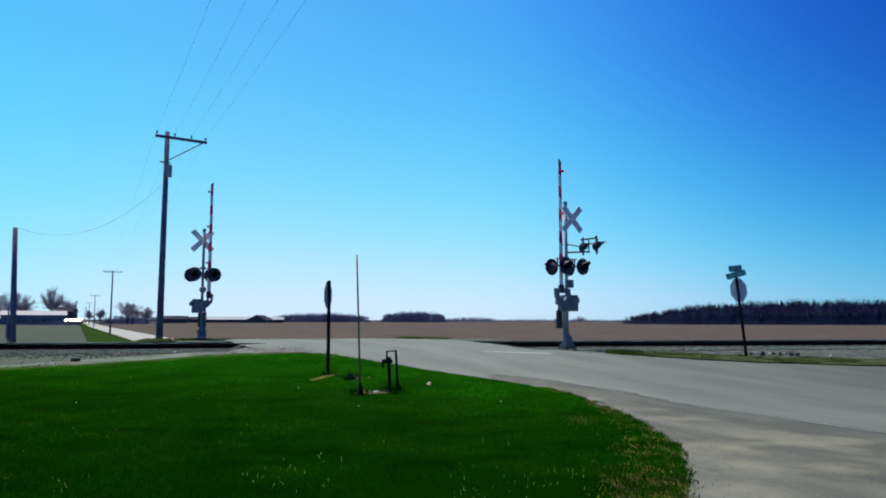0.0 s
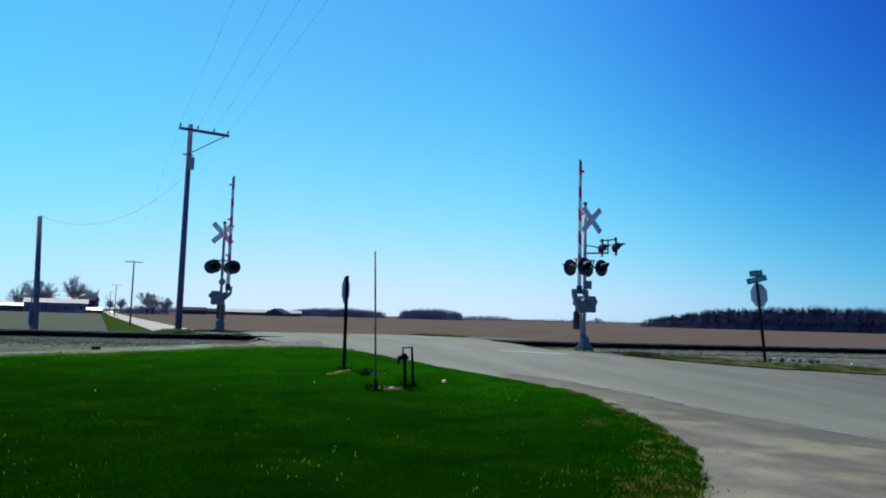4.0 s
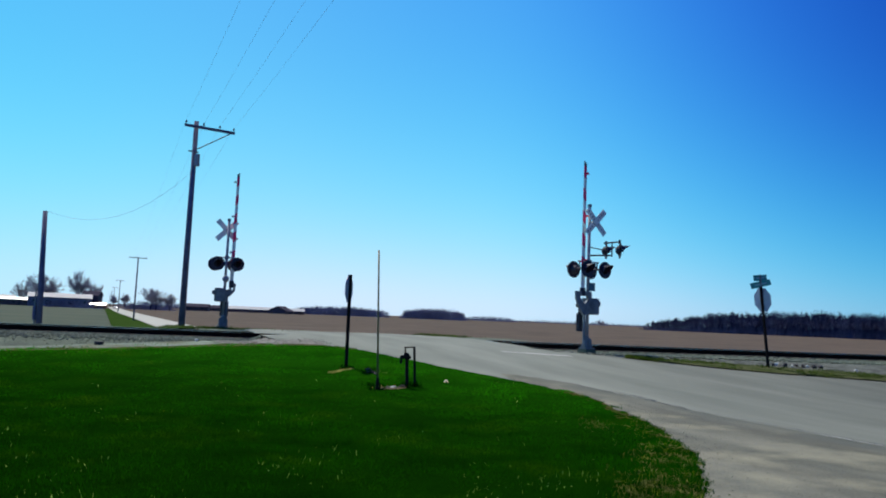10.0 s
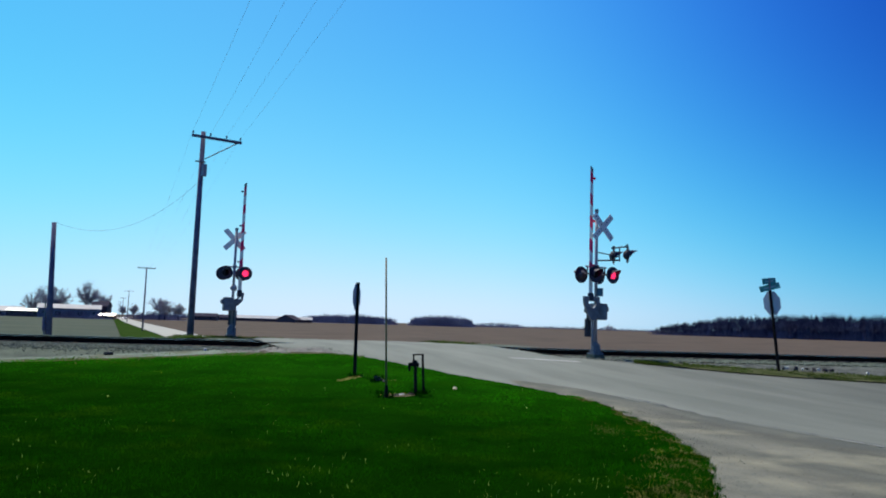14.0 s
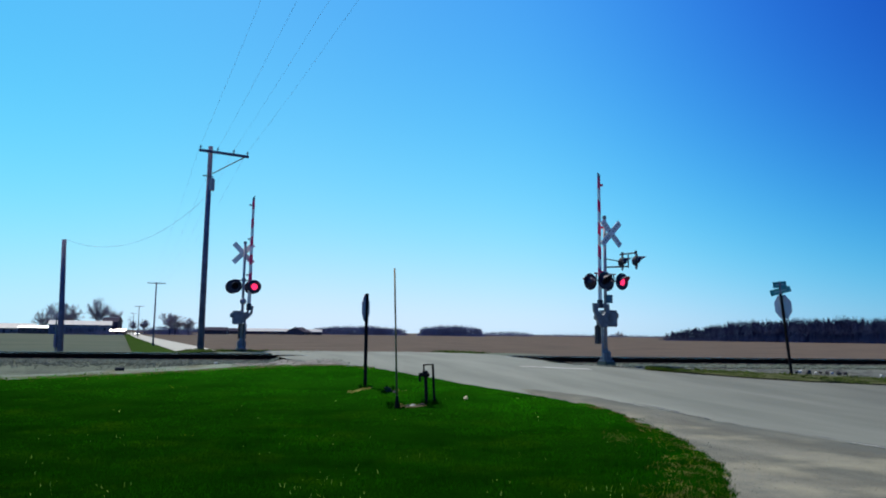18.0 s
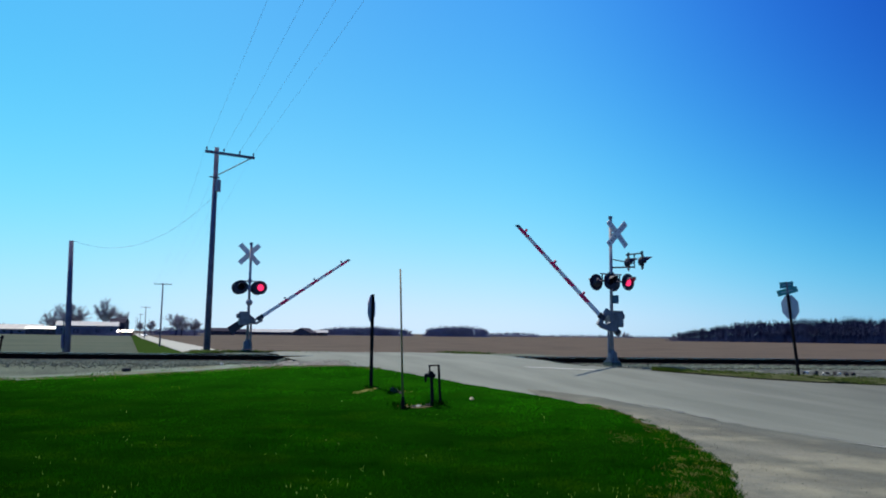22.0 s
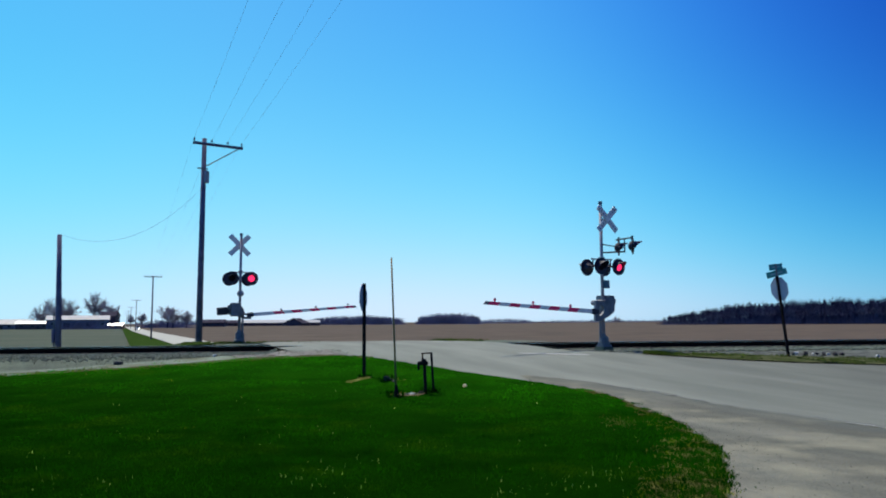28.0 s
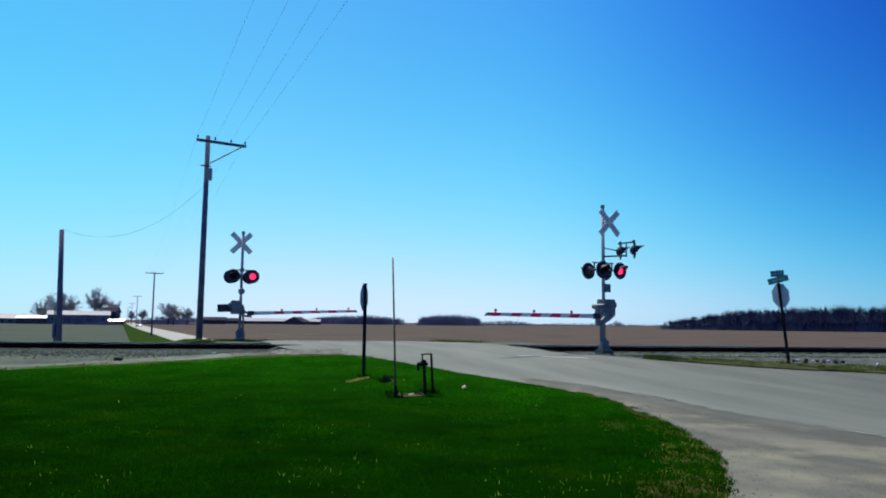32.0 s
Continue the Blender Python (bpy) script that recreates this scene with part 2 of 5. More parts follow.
DARK_STEEL = mat("dark_cast_iron", (0.03, 0.033, 0.05), 0.7, second=(0.018, 0.02, 0.032), scale=5.0, fine=50.0)
GALV = mat("galvanised_steel", (0.17, 0.185, 0.215), 0.55, 0.15, second=(0.11, 0.12, 0.13), scale=5.0, fine=50.0)
SILVER = mat("aluminium_paint", (0.26, 0.265, 0.32), 0.55, 0.1, second=(0.19, 0.195, 0.21), scale=5.0, fine=50.0)
BLACK = mat("black_enamel", (0.009, 0.0085, 0.036), 0.5, scale=8.0, fine=60.0)
WHITE = mat("white_sheeting", (0.78, 0.77, 0.76), 0.5, second=(0.62, 0.62, 0.61), scale=5.0, fine=40.0)
RED = mat("red_sheeting", (0.9, 0.015, 0.13), 0.5, second=(0.74, 0.012, 0.1), scale=5.0, fine=40.0)
LENS_DARK = mat("unlit_red_lens", (0.008, 0.003, 0.008), 0.6, spec=0.1, scale=20.0, fine=90.0)
LENS_LIT = glow("lit_red_lens", (1.0, 0.03, 0.13), 1.5)
SIGN_BACK = mat("bare_sign_back", (0.34, 0.38, 0.5), 0.5, 0.3, second=(0.24, 0.27, 0.37), scale=4.0, fine=40.0)
FADED = mat("faded_lettering", (0.2, 0.36, 0.38), 0.6, second=(0.12, 0.28, 0.3), scale=9.0, fine=60.0)
SIGN_GREEN = mat("green_sheeting", (0.02, 0.26, 0.27), 0.45, second=(0.013, 0.16, 0.16), scale=6.0, fine=40.0)
POST_STEEL = mat("dark_sign_post", (0.022, 0.015, 0.014), 0.9, 0.0, spec=0.1, scale=6.0, fine=50.0)
YELLOW = mat("faded_yellow_plastic", (0.3, 0.2, 0.06), 0.6, second=(0.19, 0.12, 0.05), scale=4.0, fine=40.0)
WORN = mat("worn_thin_turf", (0.056, 0.062, 0.017), 0.95, second=(0.006, 0.015, 0.003), spec=0.0, scale=4.0, fine=26.0, amount=0.42, bump=1.0)
TAR = mat("open_seam", (0.07, 0.075, 0.073), 0.9, scale=3.0, fine=30.0)
PAINT = mat("road_paint", (0.4, 0.41, 0.37), 0.85, second=(0.19, 0.2, 0.17), scale=3.0, fine=25.0, amount=0.9)
FAR_ROAD = mat("pale_road", (0.37, 0.37, 0.31), 0.9, second=(0.34, 0.33, 0.27), scale=0.2, fine=6.0)
# the blue of aerial haze is put into the bark's colour
BARK = mat("hazed_bark", (0.034, 0.038, 0.082), 0.95, second=(0.016, 0.018, 0.042), spec=0.1, scale=0.3, fine=3.0)
# farmyard crowns lightened in colour to imitate haze over backlit twigs
TREE_TWIG = mat("hazed_pale_twigs", (0.36, 0.34, 0.38), 0.95, second=(0.24, 0.225, 0.26), spec=0.0, scale=0.05, fine=0.6)
EDGE_BARK = mat("pale_trunks", (0.085, 0.09, 0.15), 0.95, second=(0.045, 0.048, 0.085), spec=0.0, scale=0.05, fine=0.6)
# far woods coloured paler and bluer, distant haze put into the twigs
FAR_BARK = mat("haze_tinted_twigs", (0.17, 0.18, 0.28), 0.95, second=(0.105, 0.112, 0.18), spec=0.0, scale=0.05, fine=0.6)
WIRE = mat("wire", (0.36, 0.44, 0.58), 0.6, 0.1, scale=2.0, fine=20.0)
GLEAM = mat("gleaming_metal_roof", (0.86, 0.86, 0.8), 0.38, 0.4, second=(0.74, 0.74, 0.7), spec=0.8, scale=0.5, fine=5.0)
GREY_ROOF = mat("metal_roof", (0.25, 0.27, 0.3), 0.6, 0.0, second=(0.18, 0.195, 0.22), scale=0.5, fine=4.0)
DARK_ROOF = mat("shingle_roof", (0.06, 0.055, 0.075), 0.95, spec=0.05, scale=0.5, fine=5.0)
RED_BARN = mat("barn_red", (0.055, 0.038, 0.058), 0.8, scale=0.5, fine=5.0)
GLASS = mat("window_glass", (0.03, 0.035, 0.045), 0.08, scale=2.0, fine=9.0)


# ---- mesh helpers ----
def part(name, bm, material, parent=None, label="", smooth=False):
    me = bpy.data.meshes.new(name)
    bm.to_mesh(me)
    bm.free()
    me.materials.append(material)
    if smooth:
        me.polygons.foreach_set("use_smooth", [True] * len(me.polygons))
    ob = new(name, me)
    ob.parent = parent
    if label:
        ob["label"] = label
    return ob


def thing(name, at, label, category, group="", turn=0.0, kind=""):
    ob = new(name)
    ob.empty_display_size = 0.2
    ob.matrix_basis = at if isinstance(at, Matrix) else pose(*at, 0, 0, turn)
    return tagged(ob, label, category, group, kind)


def box(size, at=(0, 0, 0), turn=(0, 0, 0), bevel=0.0, bm=None):
    bm = bm or bmesh.new()
    made = bmesh.ops.create_cube(bm, size=1.0, matrix=pose(*at, *turn) @ Matrix.Diagonal((*size, 1)))["verts"]
    if bevel:
        edges = list({e for v in made for e in v.link_edges})
        bmesh.ops.bevel(bm, geom=edges, offset=bevel, segments=2, affect="EDGES")
    return bm


def rod(a, b, r0, r1=None, sides=10, bm=None):
    bm = bm or bmesh.new()
    a, b = Vector(a), Vector(b)
    m = Matrix.Translation((a + b) / 2) @ (b - a).to_track_quat("Z", "Y").to_matrix().to_4x4()
    bmesh.ops.create_cone(bm, cap_ends=True, segments=sides, radius1=r0, radius2=r0 if r1 is None else r1, depth=(b - a).length, matrix=m)
    return bm


def disc(r, depth, at, way, sides=24, bm=None):
    way = Vector(way).normalized() * depth / 2
    return rod(Vector(at) - way, Vector(at) + way, r, r, sides, bm)


def sheet(name, verts, faces, material, parent=None, label="", smooth=True):
    me = bpy.data.meshes.new(name)
    me.from_pydata([tuple(v) for v in verts], [], faces)
    me.materials.append(material)
    if smooth:
        me.polygons.foreach_set("use_smooth", [True] * len(me.polygons))
    ob = new(name, me)
    ob.parent = parent
    if label:
        ob["label"] = label
    return ob


# ---- plan: road coordinates (n across, s along), track coordinates (a along, d across) ----
RU, RN = Vector((-0.443, 0.8965)), Vector((0.8965, 0.443))
TRACK_TURN = 11.0
TC = Vector((-2.0, 29.2))
TD = Vector((math.cos(radians(TRACK_TURN)), math.sin(radians(TRACK_TURN))))
TN = Vector((-TD.y, TD.x))
RAIL_TOP = 0.73
ROAD_MID = 10.3


def clamp(v, lo=0.0, hi=1.0):
    return min(hi, max(lo, v))


def ground(x, y):
    """The height of the land: a flat lawn that climbs to the crossing, and low fields past the track."""
    p = Vector((x, y))
    n, d = p.dot(RN), (p - TC).dot(TN)
    if d < 0:
        k = clamp((n + 4) / 10.5, 0.12, 1.0)
        if n > 26:
            k = clamp(1 - (n - 26) / 60, 0.45, 1.0)
        u = clamp((d + 7) / 5.5)
        h = (0.72 * clamp((min(d, -7) + 17.5) / 13.5) ** 1.6 + 0.404 * u - 0.165 * u * u) * k
        aside = clamp((abs(n - ROAD_MID) - (5.0 if n < ROAD_MID else 4.1)) / 0.45)
        low = 0.5 if d > -4.5 else 0.5 + (-4.5 - d) * 0.3
        return h + (min(h, low) - h) * aside
    plain = -1.0 * clamp(d / 12)
    fall = clamp((d - 5.0) / 12)
    k = clamp(1 - (abs(n - ROAD_MID) - 7.6) / 4)
    return plain + (0.72 * (1 - fall) - 1.0 * fall - plain) * k


def road_point(n, s):
    return RN * n + RU * s


def track_point(a, d):
    return TC + TD * a + TN * d


def patch(name, outline, material, lift, step=0.5, height=ground, wobble=0.0):
    """A patch of ground inside an outline (points in order), cut into strips across y, laid lift above the land."""
    bm = bmesh.new()
    loop = [bm.verts.new((x, y, 0)) for x, y in outline]
    bm.faces.new(loop)
    lo = [min(p[i] for p in outline) for i in (0, 1)]
    hi = [max(p[i] for p in outline) for i in (0, 1)]
    for axis in (0, 1):
        v = math.floor(lo[axis] / step) * step + step
        while v < hi[axis]:
            co, no = [0, 0, 0], [0, 0, 0]
            co[axis], no[axis] = v, 1
            bmesh.ops.bisect_plane(bm, geom=bm.verts[:] + bm.edges[:] + bm.faces[:], plane_co=co, plane_no=no)
            v += step
    for v in bm.verts:
        v.co.z = height(v.co.x, v.co.y) + lift
    bm.normal_update()
    for f in bm.faces:
        if f.normal.z < 0:
            f.normal_flip()
    return part(name, bm, material, smooth=True)


def curve_through(points, per=6, jag=0.0, rng=None):
    """A smooth line through points of the plan."""
    out = []
    for i in range(len(points) - 1):
        p0, p1, p2, p3 = (Vector(points[clamp(i + k, 0, len(points) - 1)]) for k in (-1, 0, 1, 2))
        for j in range(per):
            t = j / per
            v = 0.5 * (2 * p1 + (p2 - p0) * t + (2 * p0 - 5 * p1 + 4 * p2 - p3) * t**2 + (3 * p1 - p0 - 3 * p2 + p3) * t**3)
            if jag:
                v = v + Vector((rng.uniform(-jag, jag), rng.uniform(-jag, jag)))
            out.append((v.x, v.y))
    out.append(tuple(points[-1]))
    return out


# ---- ground ----
def build_ground():
    steps = [0, 2, 4, 6, 8, 10, 12, 14, 16, 18, 20, 22, 24, 26, 28, 30, 32, 34, 36, 38, 40, 44, 48, 54, 60, 70, 80, 100, 130, 180, 260, 400, 700, 1300, 2600, 4500]
    xs = [-v for v in reversed(steps[1:])] + steps
    ys = xs
    verts = [(x, y, ground(x, y) - 0.07) for y in ys for x in xs]
    w = len(xs)
    faces = [(j * w + i, j * w + i + 1, (j + 1) * w + i + 1, (j + 1) * w + i) for j in range(len(ys) - 1) for i in range(w - 1)]
    tagged(sheet("ground", verts, faces, SOIL), "bare brown ploughed farmland reaching the horizon", "ground", kind="structure")


LAWN_EDGE = [(-60, 15.6), (-30, 18.6), (-20, 20.3), (-13.8, 21.6), (-10.9, 22.0), (-8.3, 22.7), (-6.3, 23.1), (-4.3, 23.1), (-2.6, 22.0), (-0.55, 19.7), (1.25, 17.8), (2.4, 16.1), (2.85, 14.2), (2.98, 12.5), (2.9, 9.6), (2.26, 7.2), (1.34, 4.5), (0.45, 1.5), (-0.6, -3), (-3, -14)]


RNG_EDGE = random.Random(4)
LAWN_LINE = curve_through(LAWN_EDGE, 8, 0.05, RNG_EDGE)
VERGE_LOW = [(5.35, 24.35), (5.9, 23.95), (6.9, 23.45), (8.9, 22.55), (11.3, 22.1), (13.2, 21.9), (20, 22.4), (45, 27)]
VERGE_HIGH = [(5.45, 24.75), (6.0, 24.75), (7.1, 24.5), (9.2, 24.1), (11.4, 23.8), (13.6, 23.6), (20, 24.3), (45, 29)]


def strip(name, one, other, material, lift, cuts=3, first=None):
    """Ground between two lines of the plan with as many points each."""
    verts, faces = [], []
    for j, (p, q) in enumerate(zip(one, other)):
        up = first if j == 0 and first is not None else lift
        for k in range(cuts + 1):
            x, y = (p[i] + (q[i] - p[i]) * k / cuts for i in (0, 1))
            verts.append((x, y, ground(x, y) + up))
    w = cuts + 1
    for j in range(len(one) - 1):
        for i in range(cuts):
            a, b, c, d = j * w + i, j * w + i + 1, (j + 1) * w + i + 1, (j + 1) * w + i
            (x0, y0, _), (x1, y1, _), (x2, y2, _) = verts[a], verts[b], verts[c]
            faces.append((a, b, c, d) if (x1 - x0) * (y2 - y1) - (y1 - y0) * (x2 - x1) > 0 else (d, c, b, a))
    return sheet(name, verts, faces, material)


def road_line(n, ss):
    return [tuple(road_point(n, s)) for s in ss]


def bend(s):
    """The far road swings a little to the left."""
    return -2.4 * clamp((s - 90) / 190)


def build_land():
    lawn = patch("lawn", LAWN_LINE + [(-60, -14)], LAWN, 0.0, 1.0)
    tagged(lawn, "mown green lawn with pale seed heads beside the crossing", "lawn", kind="structure")
    inner = [p for p in reversed(LAWN_LINE) if p[0] > -4.5]
    outer = [(9, -14), (12, -4), (16, 3), (30, 9), (45, 12), (45, 27), (20, 22.4), (13.2, 21.9), (11.3, 22.1), (8.9, 22.55), (6.7, 23.5), (5.4, 24.2), (4.6, 24.7)] + road_line(14.3, (23.6, 27.2))
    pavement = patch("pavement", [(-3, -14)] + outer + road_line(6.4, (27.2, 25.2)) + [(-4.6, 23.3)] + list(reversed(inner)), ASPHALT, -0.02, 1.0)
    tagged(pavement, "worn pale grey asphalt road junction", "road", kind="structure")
    # a strip of gravelly, broken paving between the lawn and the seam in the asphalt
    seam = curve_through(road_line(10.45, (-14, -4, 2, 5, 7, 9, 11, 13)) + [tuple(road_point(10.3, 14.6)), tuple(road_point(9.9, 15.8)), tuple(road_point(9.35, 16.6))], 6, 0.06, RNG_EDGE)
    lip = [p for p in reversed(LAWN_LINE) if p[1] < 17.9 and p[0] > -4]
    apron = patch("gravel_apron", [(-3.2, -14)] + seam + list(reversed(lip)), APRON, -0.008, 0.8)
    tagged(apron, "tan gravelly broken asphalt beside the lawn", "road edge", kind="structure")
    # the road past the track
    ss = (23.6, 26, 27, 28, 29, 30, 31, 32, 33, 34, 35, 37, 40, 44)
    out = (44, 48, 54, 62, 80, 110, 160, 210, 260, 320, 420, 640)
    narrow = [(6.6, 13.9), (6.4, 12.6)] + [(6.3 + bend(s), 11.8 + bend(s)) for s in out[2:]]
    tagged(strip("road", [tuple(road_point(n[0], s)) for n, s in zip(narrow, out)], [tuple(road_point(n[1], s)) for n, s in zip(narrow, out)], FAR_ROAD, 0.03, 4), "pale country road running on to the horizon", "road", kind="structure")
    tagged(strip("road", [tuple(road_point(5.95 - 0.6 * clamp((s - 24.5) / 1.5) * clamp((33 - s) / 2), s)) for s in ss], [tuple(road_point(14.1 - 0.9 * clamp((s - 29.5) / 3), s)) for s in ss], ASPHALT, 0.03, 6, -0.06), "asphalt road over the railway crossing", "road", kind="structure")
    verge = (32.5, 33.5, 34.5, 36, 38, 40, 42, 44, 48, 54, 62, 80, 110, 160, 260, 420)
    tagged(strip("verge", road_line(1.2, verge), [tuple(road_point(6.5 if s < 45 else 6.25 + bend(s), s)) for s in verge], FIELD_GRASS, 0.0, 8), "green grass verge along the far road", "verge", kind="structure")
    tagged(strip("verge", road_line(13.15, verge[:9]), road_line(16.4, verge[:9]), FIELD_GRASS, 0.012, 6), "green grass verge along the far road", "verge", kind="structure")
    tagged(strip("field", road_line(1.15, verge), road_line(-150, verge), PASTURE, 0.0, 12), "pale stubble field beyond the railway", "field", kind="structure")
    # gravel between lawn or verge and the ballast
    a_left = [-60 + 2.5 * k for k in range(22)] + [-6.2]
    near_left = [tuple(track_point(a, -7.6 - 0.08 * abs(a))) for a in a_left]
    tagged(strip("gravel_shoulder", near_left, [tuple(track_point(a, -1.6)) for a in a_left], GRAVEL, -0.03, 5), "pale gravel beside the railway track", "gravel", kind="structure")
    fringe = [tuple(track_point(a, -2.7 - 0.5 * noise.noise((a * 0.6, 0, 1.0)))) for a in a_left]
    tagged(strip("gravel_shoulder", [tuple(track_point(a, -7.5 - 0.08 * abs(a))) for a in a_left], fringe, PALE_GRAVEL, -0.018, 4), "smooth pale fine gravel between lawn and track", "gravel", kind="structure")
    back = [p for p in LAWN_LINE if p[0] < -4.0 and p[1] > 14]
    back = [(a[0] + (b[0] - a[0]) * k / 4, a[1] + (b[1] - a[1]) * k / 4) for a, b in zip(back, back[1:]) for k in range(4)]
    thin = [(x, y + (0.75 + 0.6 * noise.noise((x * 0.7, 3.0, 1.0)) + 0.3 * noise.noise((x * 3.1, 8.0, 1.0))) * clamp((-x - 3.6) / 3)) for x, y in back]
    tagged(strip("verge", [(x, y - 0.1) for x, y in back], thin, FRINGE, -0.004, 3), "thin olive turf between lawn and gravel", "verge", kind="structure")
    a_right = [4.4 + 2.0 * k for k in range(22)]
    tagged(strip("gravel_shoulder", [tuple(track_point(a, -6.2 if a < 6 else -9.5)) for a in a_right], [tuple(track_point(a, -1.6)) for a in a_right], BALLAST, -0.03, 6), "dark and pale mixed gravel beside the railway track", "gravel", kind="structure")
    for n0, n1, s0, s1 in ((3.6, 6.6, 23.2, 26.6), (3.6, 6.6, 30.6, 34.2), (14.1, 17.2, 21.2, 24.4), (14.1, 17.2, 27.6, 32.6)):
        count = round((s1 - s0) / 0.6)
        side = [s0 + (s1 - s0) * k / count for k in range(count + 1)]
        tagged(strip("gravel_shoulder", road_line(n0, side), road_line(n1, side), SHOULDER if s1 < 28 else GRAVEL, 0.004 if n0 > 10 else -0.012, 5), "gravel beside the road at the crossing", "gravel", kind="structure")
    low, high = curve_through(VERGE_LOW, 6, 0.05, RNG_EDGE), curve_through(VERGE_HIGH, 6, 0.07, RNG_EDGE)
    tagged(strip("verge", low, high, VERGE, 0.015), "thin grass verge between road and railway", "verge", kind="structure")
    # turf worn thin along the drive, with a ragged inner side
    rim = [p for p in LAWN_LINE if 4.0 < p[1] < 16.2 and p[0] > 0.5]
    bare = [(a[0] + (b[0] - a[0]) * k / 6, a[1] + (b[1] - a[1]) * k / 6) for a, b in zip(rim, rim[1:]) for k in range(6)]
    inside, outside = [], []
    for x, y in bare:
        rough = noise.noise((x * 1.1, y * 0.9, 5.0)) + 0.4 * noise.noise((x * 4, y * 3, 2.0))
        deep = clamp(0.4 + 0.5 * rough, 0.1, 0.65) * float(np.interp(y, [4, 8, 11, 14.5], [1.15, 1.0, 0.5, 0.12]))
        inside.append((x - deep, y + 0.05))
        outside.append((x + 0.05 + 0.07 * noise.noise((x * 7, y * 7, 8.0)), y))
    tagged(strip("worn_edge", outside, inside, WORN, 0.006, 3), "thin worn olive turf and dry earth along the lawn's edge", "earth", kind="structure")
    one, other = road_point(11.6, 20.2) + Vector((-0.05, 0.9)), road_point(14.0, 20.2) - Vector((0, 0.45))
    stop = [tuple(one), tuple(one + RU * 0.36), tuple(other + RU * 0.36), tuple(other)]
    tagged(patch("stop_line", stop, PAINT, -0.012, 0.4), "faded white stop line before the gate", "road marking", kind="structure")
    crack = curve_through([tuple(road_point(n, s)) for n, s in ((10.5, 3.4), (10.53, 5.0), (10.5, 6.4), (10.52, 7.6), (10.5, 8.6), (10.48, 10.0), (10.42, 11.5), (10.55, 12.6), (10.5, 13.6))], 10, 0.02, RNG_EDGE)
    wide = [(x + 0.02 + 0.09 * abs(noise.noise((k * 0.23, 0, 7.0))), y + 0.02) for k, (x, y) in enumerate(crack)]
    tagged(strip("crack", crack, wide, TAR, 0.006, 1), "dark open seam in the asphalt", "crack", kind="structure")
    edge = curve_through(road_line(10.42, (2, 4, 5.5, 6.5, 7.5, 8.2)), 6, 0.02, RNG_EDGE)
    other = [(x + 0.05 * abs(noise.noise((k * 0.4, 3.0, 1.0))) * 2, y + 0.02) for k, (x, y) in enumerate(edge)]
    tagged(strip("edge_line", edge, other, PAINT, 0.012, 1), "faded white line along a seam in the asphalt", "road marking", kind="structure")


build_ground()
build_land()


# ---- railway ----
def track_sheet(name, profile, a0, a1, material, step=2.0, base=0.0):
    """A long strip along the track: profile is a list of (d, z)."""
    count = max(2, int((a1 - a0) / step) + 1)
    verts, faces, w = [], [], len(profile)
    for j in range(count):
        a = a0 + (a1 - a0) * j / (count - 1)
        for d, z in profile:
            p = track_point(a, d)
            verts.append((p.x, p.y, z))
    for j in range(count - 1):
        for i in range(w - 1):
            faces.append((j * w + i, (j + 1) * w + i, (j + 1) * w + i + 1, j * w + i + 1))
    return sheet(name, verts, faces, material, smooth=False)


CROSS_A = (-5.6, 4.3)  # the crossing's stretch of the track


def build_railway():
    bed = [(-5.2, -0.15), (-3.0, 0.12), (-1.75, 0.45), (-1.3, 0.5), (1.3, 0.5), (1.75, 0.45), (3.6, -0.2), (5.5, -0.7)]
    bed_west = bed[:5] + [(1.7, 0.6), (4.1, 0.64), (5.6, -0.5)]
    tagged(track_sheet("ballast", bed_west, -260, CROSS_A[0], GRAVEL), "pale crushed stone railway ballast", "ballast", kind="structure")
    tagged(track_sheet("ballast", bed, CROSS_A[1], 320, GRAVEL), "pale crushed stone railway ballast", "ballast", kind="structure")
    rail = thing("railway_track", (TC.x, TC.y, 0), "rusty steel railway track with polished rail heads", "railway", turn=TRACK_TURN)
    for d in (-0.7525, 0.7525):
        side = 1 if d > 0 else -1
        web = bmesh.new()
        half = ((0.07, -0.183), (0.07, -0.172), (0.011, -0.15), (0.011, -0.045), (0.036, -0.035), (0.036, -0.005))
        outline = [(y, z) for y, z in half] + [(-y, z) for y, z in reversed(half)]
        ends = [[web.verts.new((x, d + y, RAIL_TOP + z)) for y, z in outline] for x in (-290, 330)]
        count = len(outline)
        for i in range(count):
            web.faces.new((ends[0][i], ends[0][(i + 1) % count], ends[1][(i + 1) % count], ends[1][i]))
        web.faces.new(ends[0]), web.faces.new(ends[1])
        bmesh.ops.recalc_face_normals(web, faces=web.faces)
        r = part("rail", web, RUST, rail)
        part("rail_top", box((620, 0.05, 0.006), (20, d, RAIL_TOP - 0.002)), SHINY, r, "polished running surface")
    for a0, a1 in ((-46, -6.0), (4.8, 44)):
        a = a0
        while a < a1:
            part("tie", box((0.22, 2.6, 0.16), (a, 0, 0.467), (0, 0, 0.8 * math.sin(a * 7))), TIE, rail)
            a += 0.56


build_railway()


# ---- level crossing gates ----
PIVOT_NEAR, PIVOT_FAR = 1.62, 1.44  # height of the arm's axle over each gate's foot
LENSES = {"right": [], "left": []}


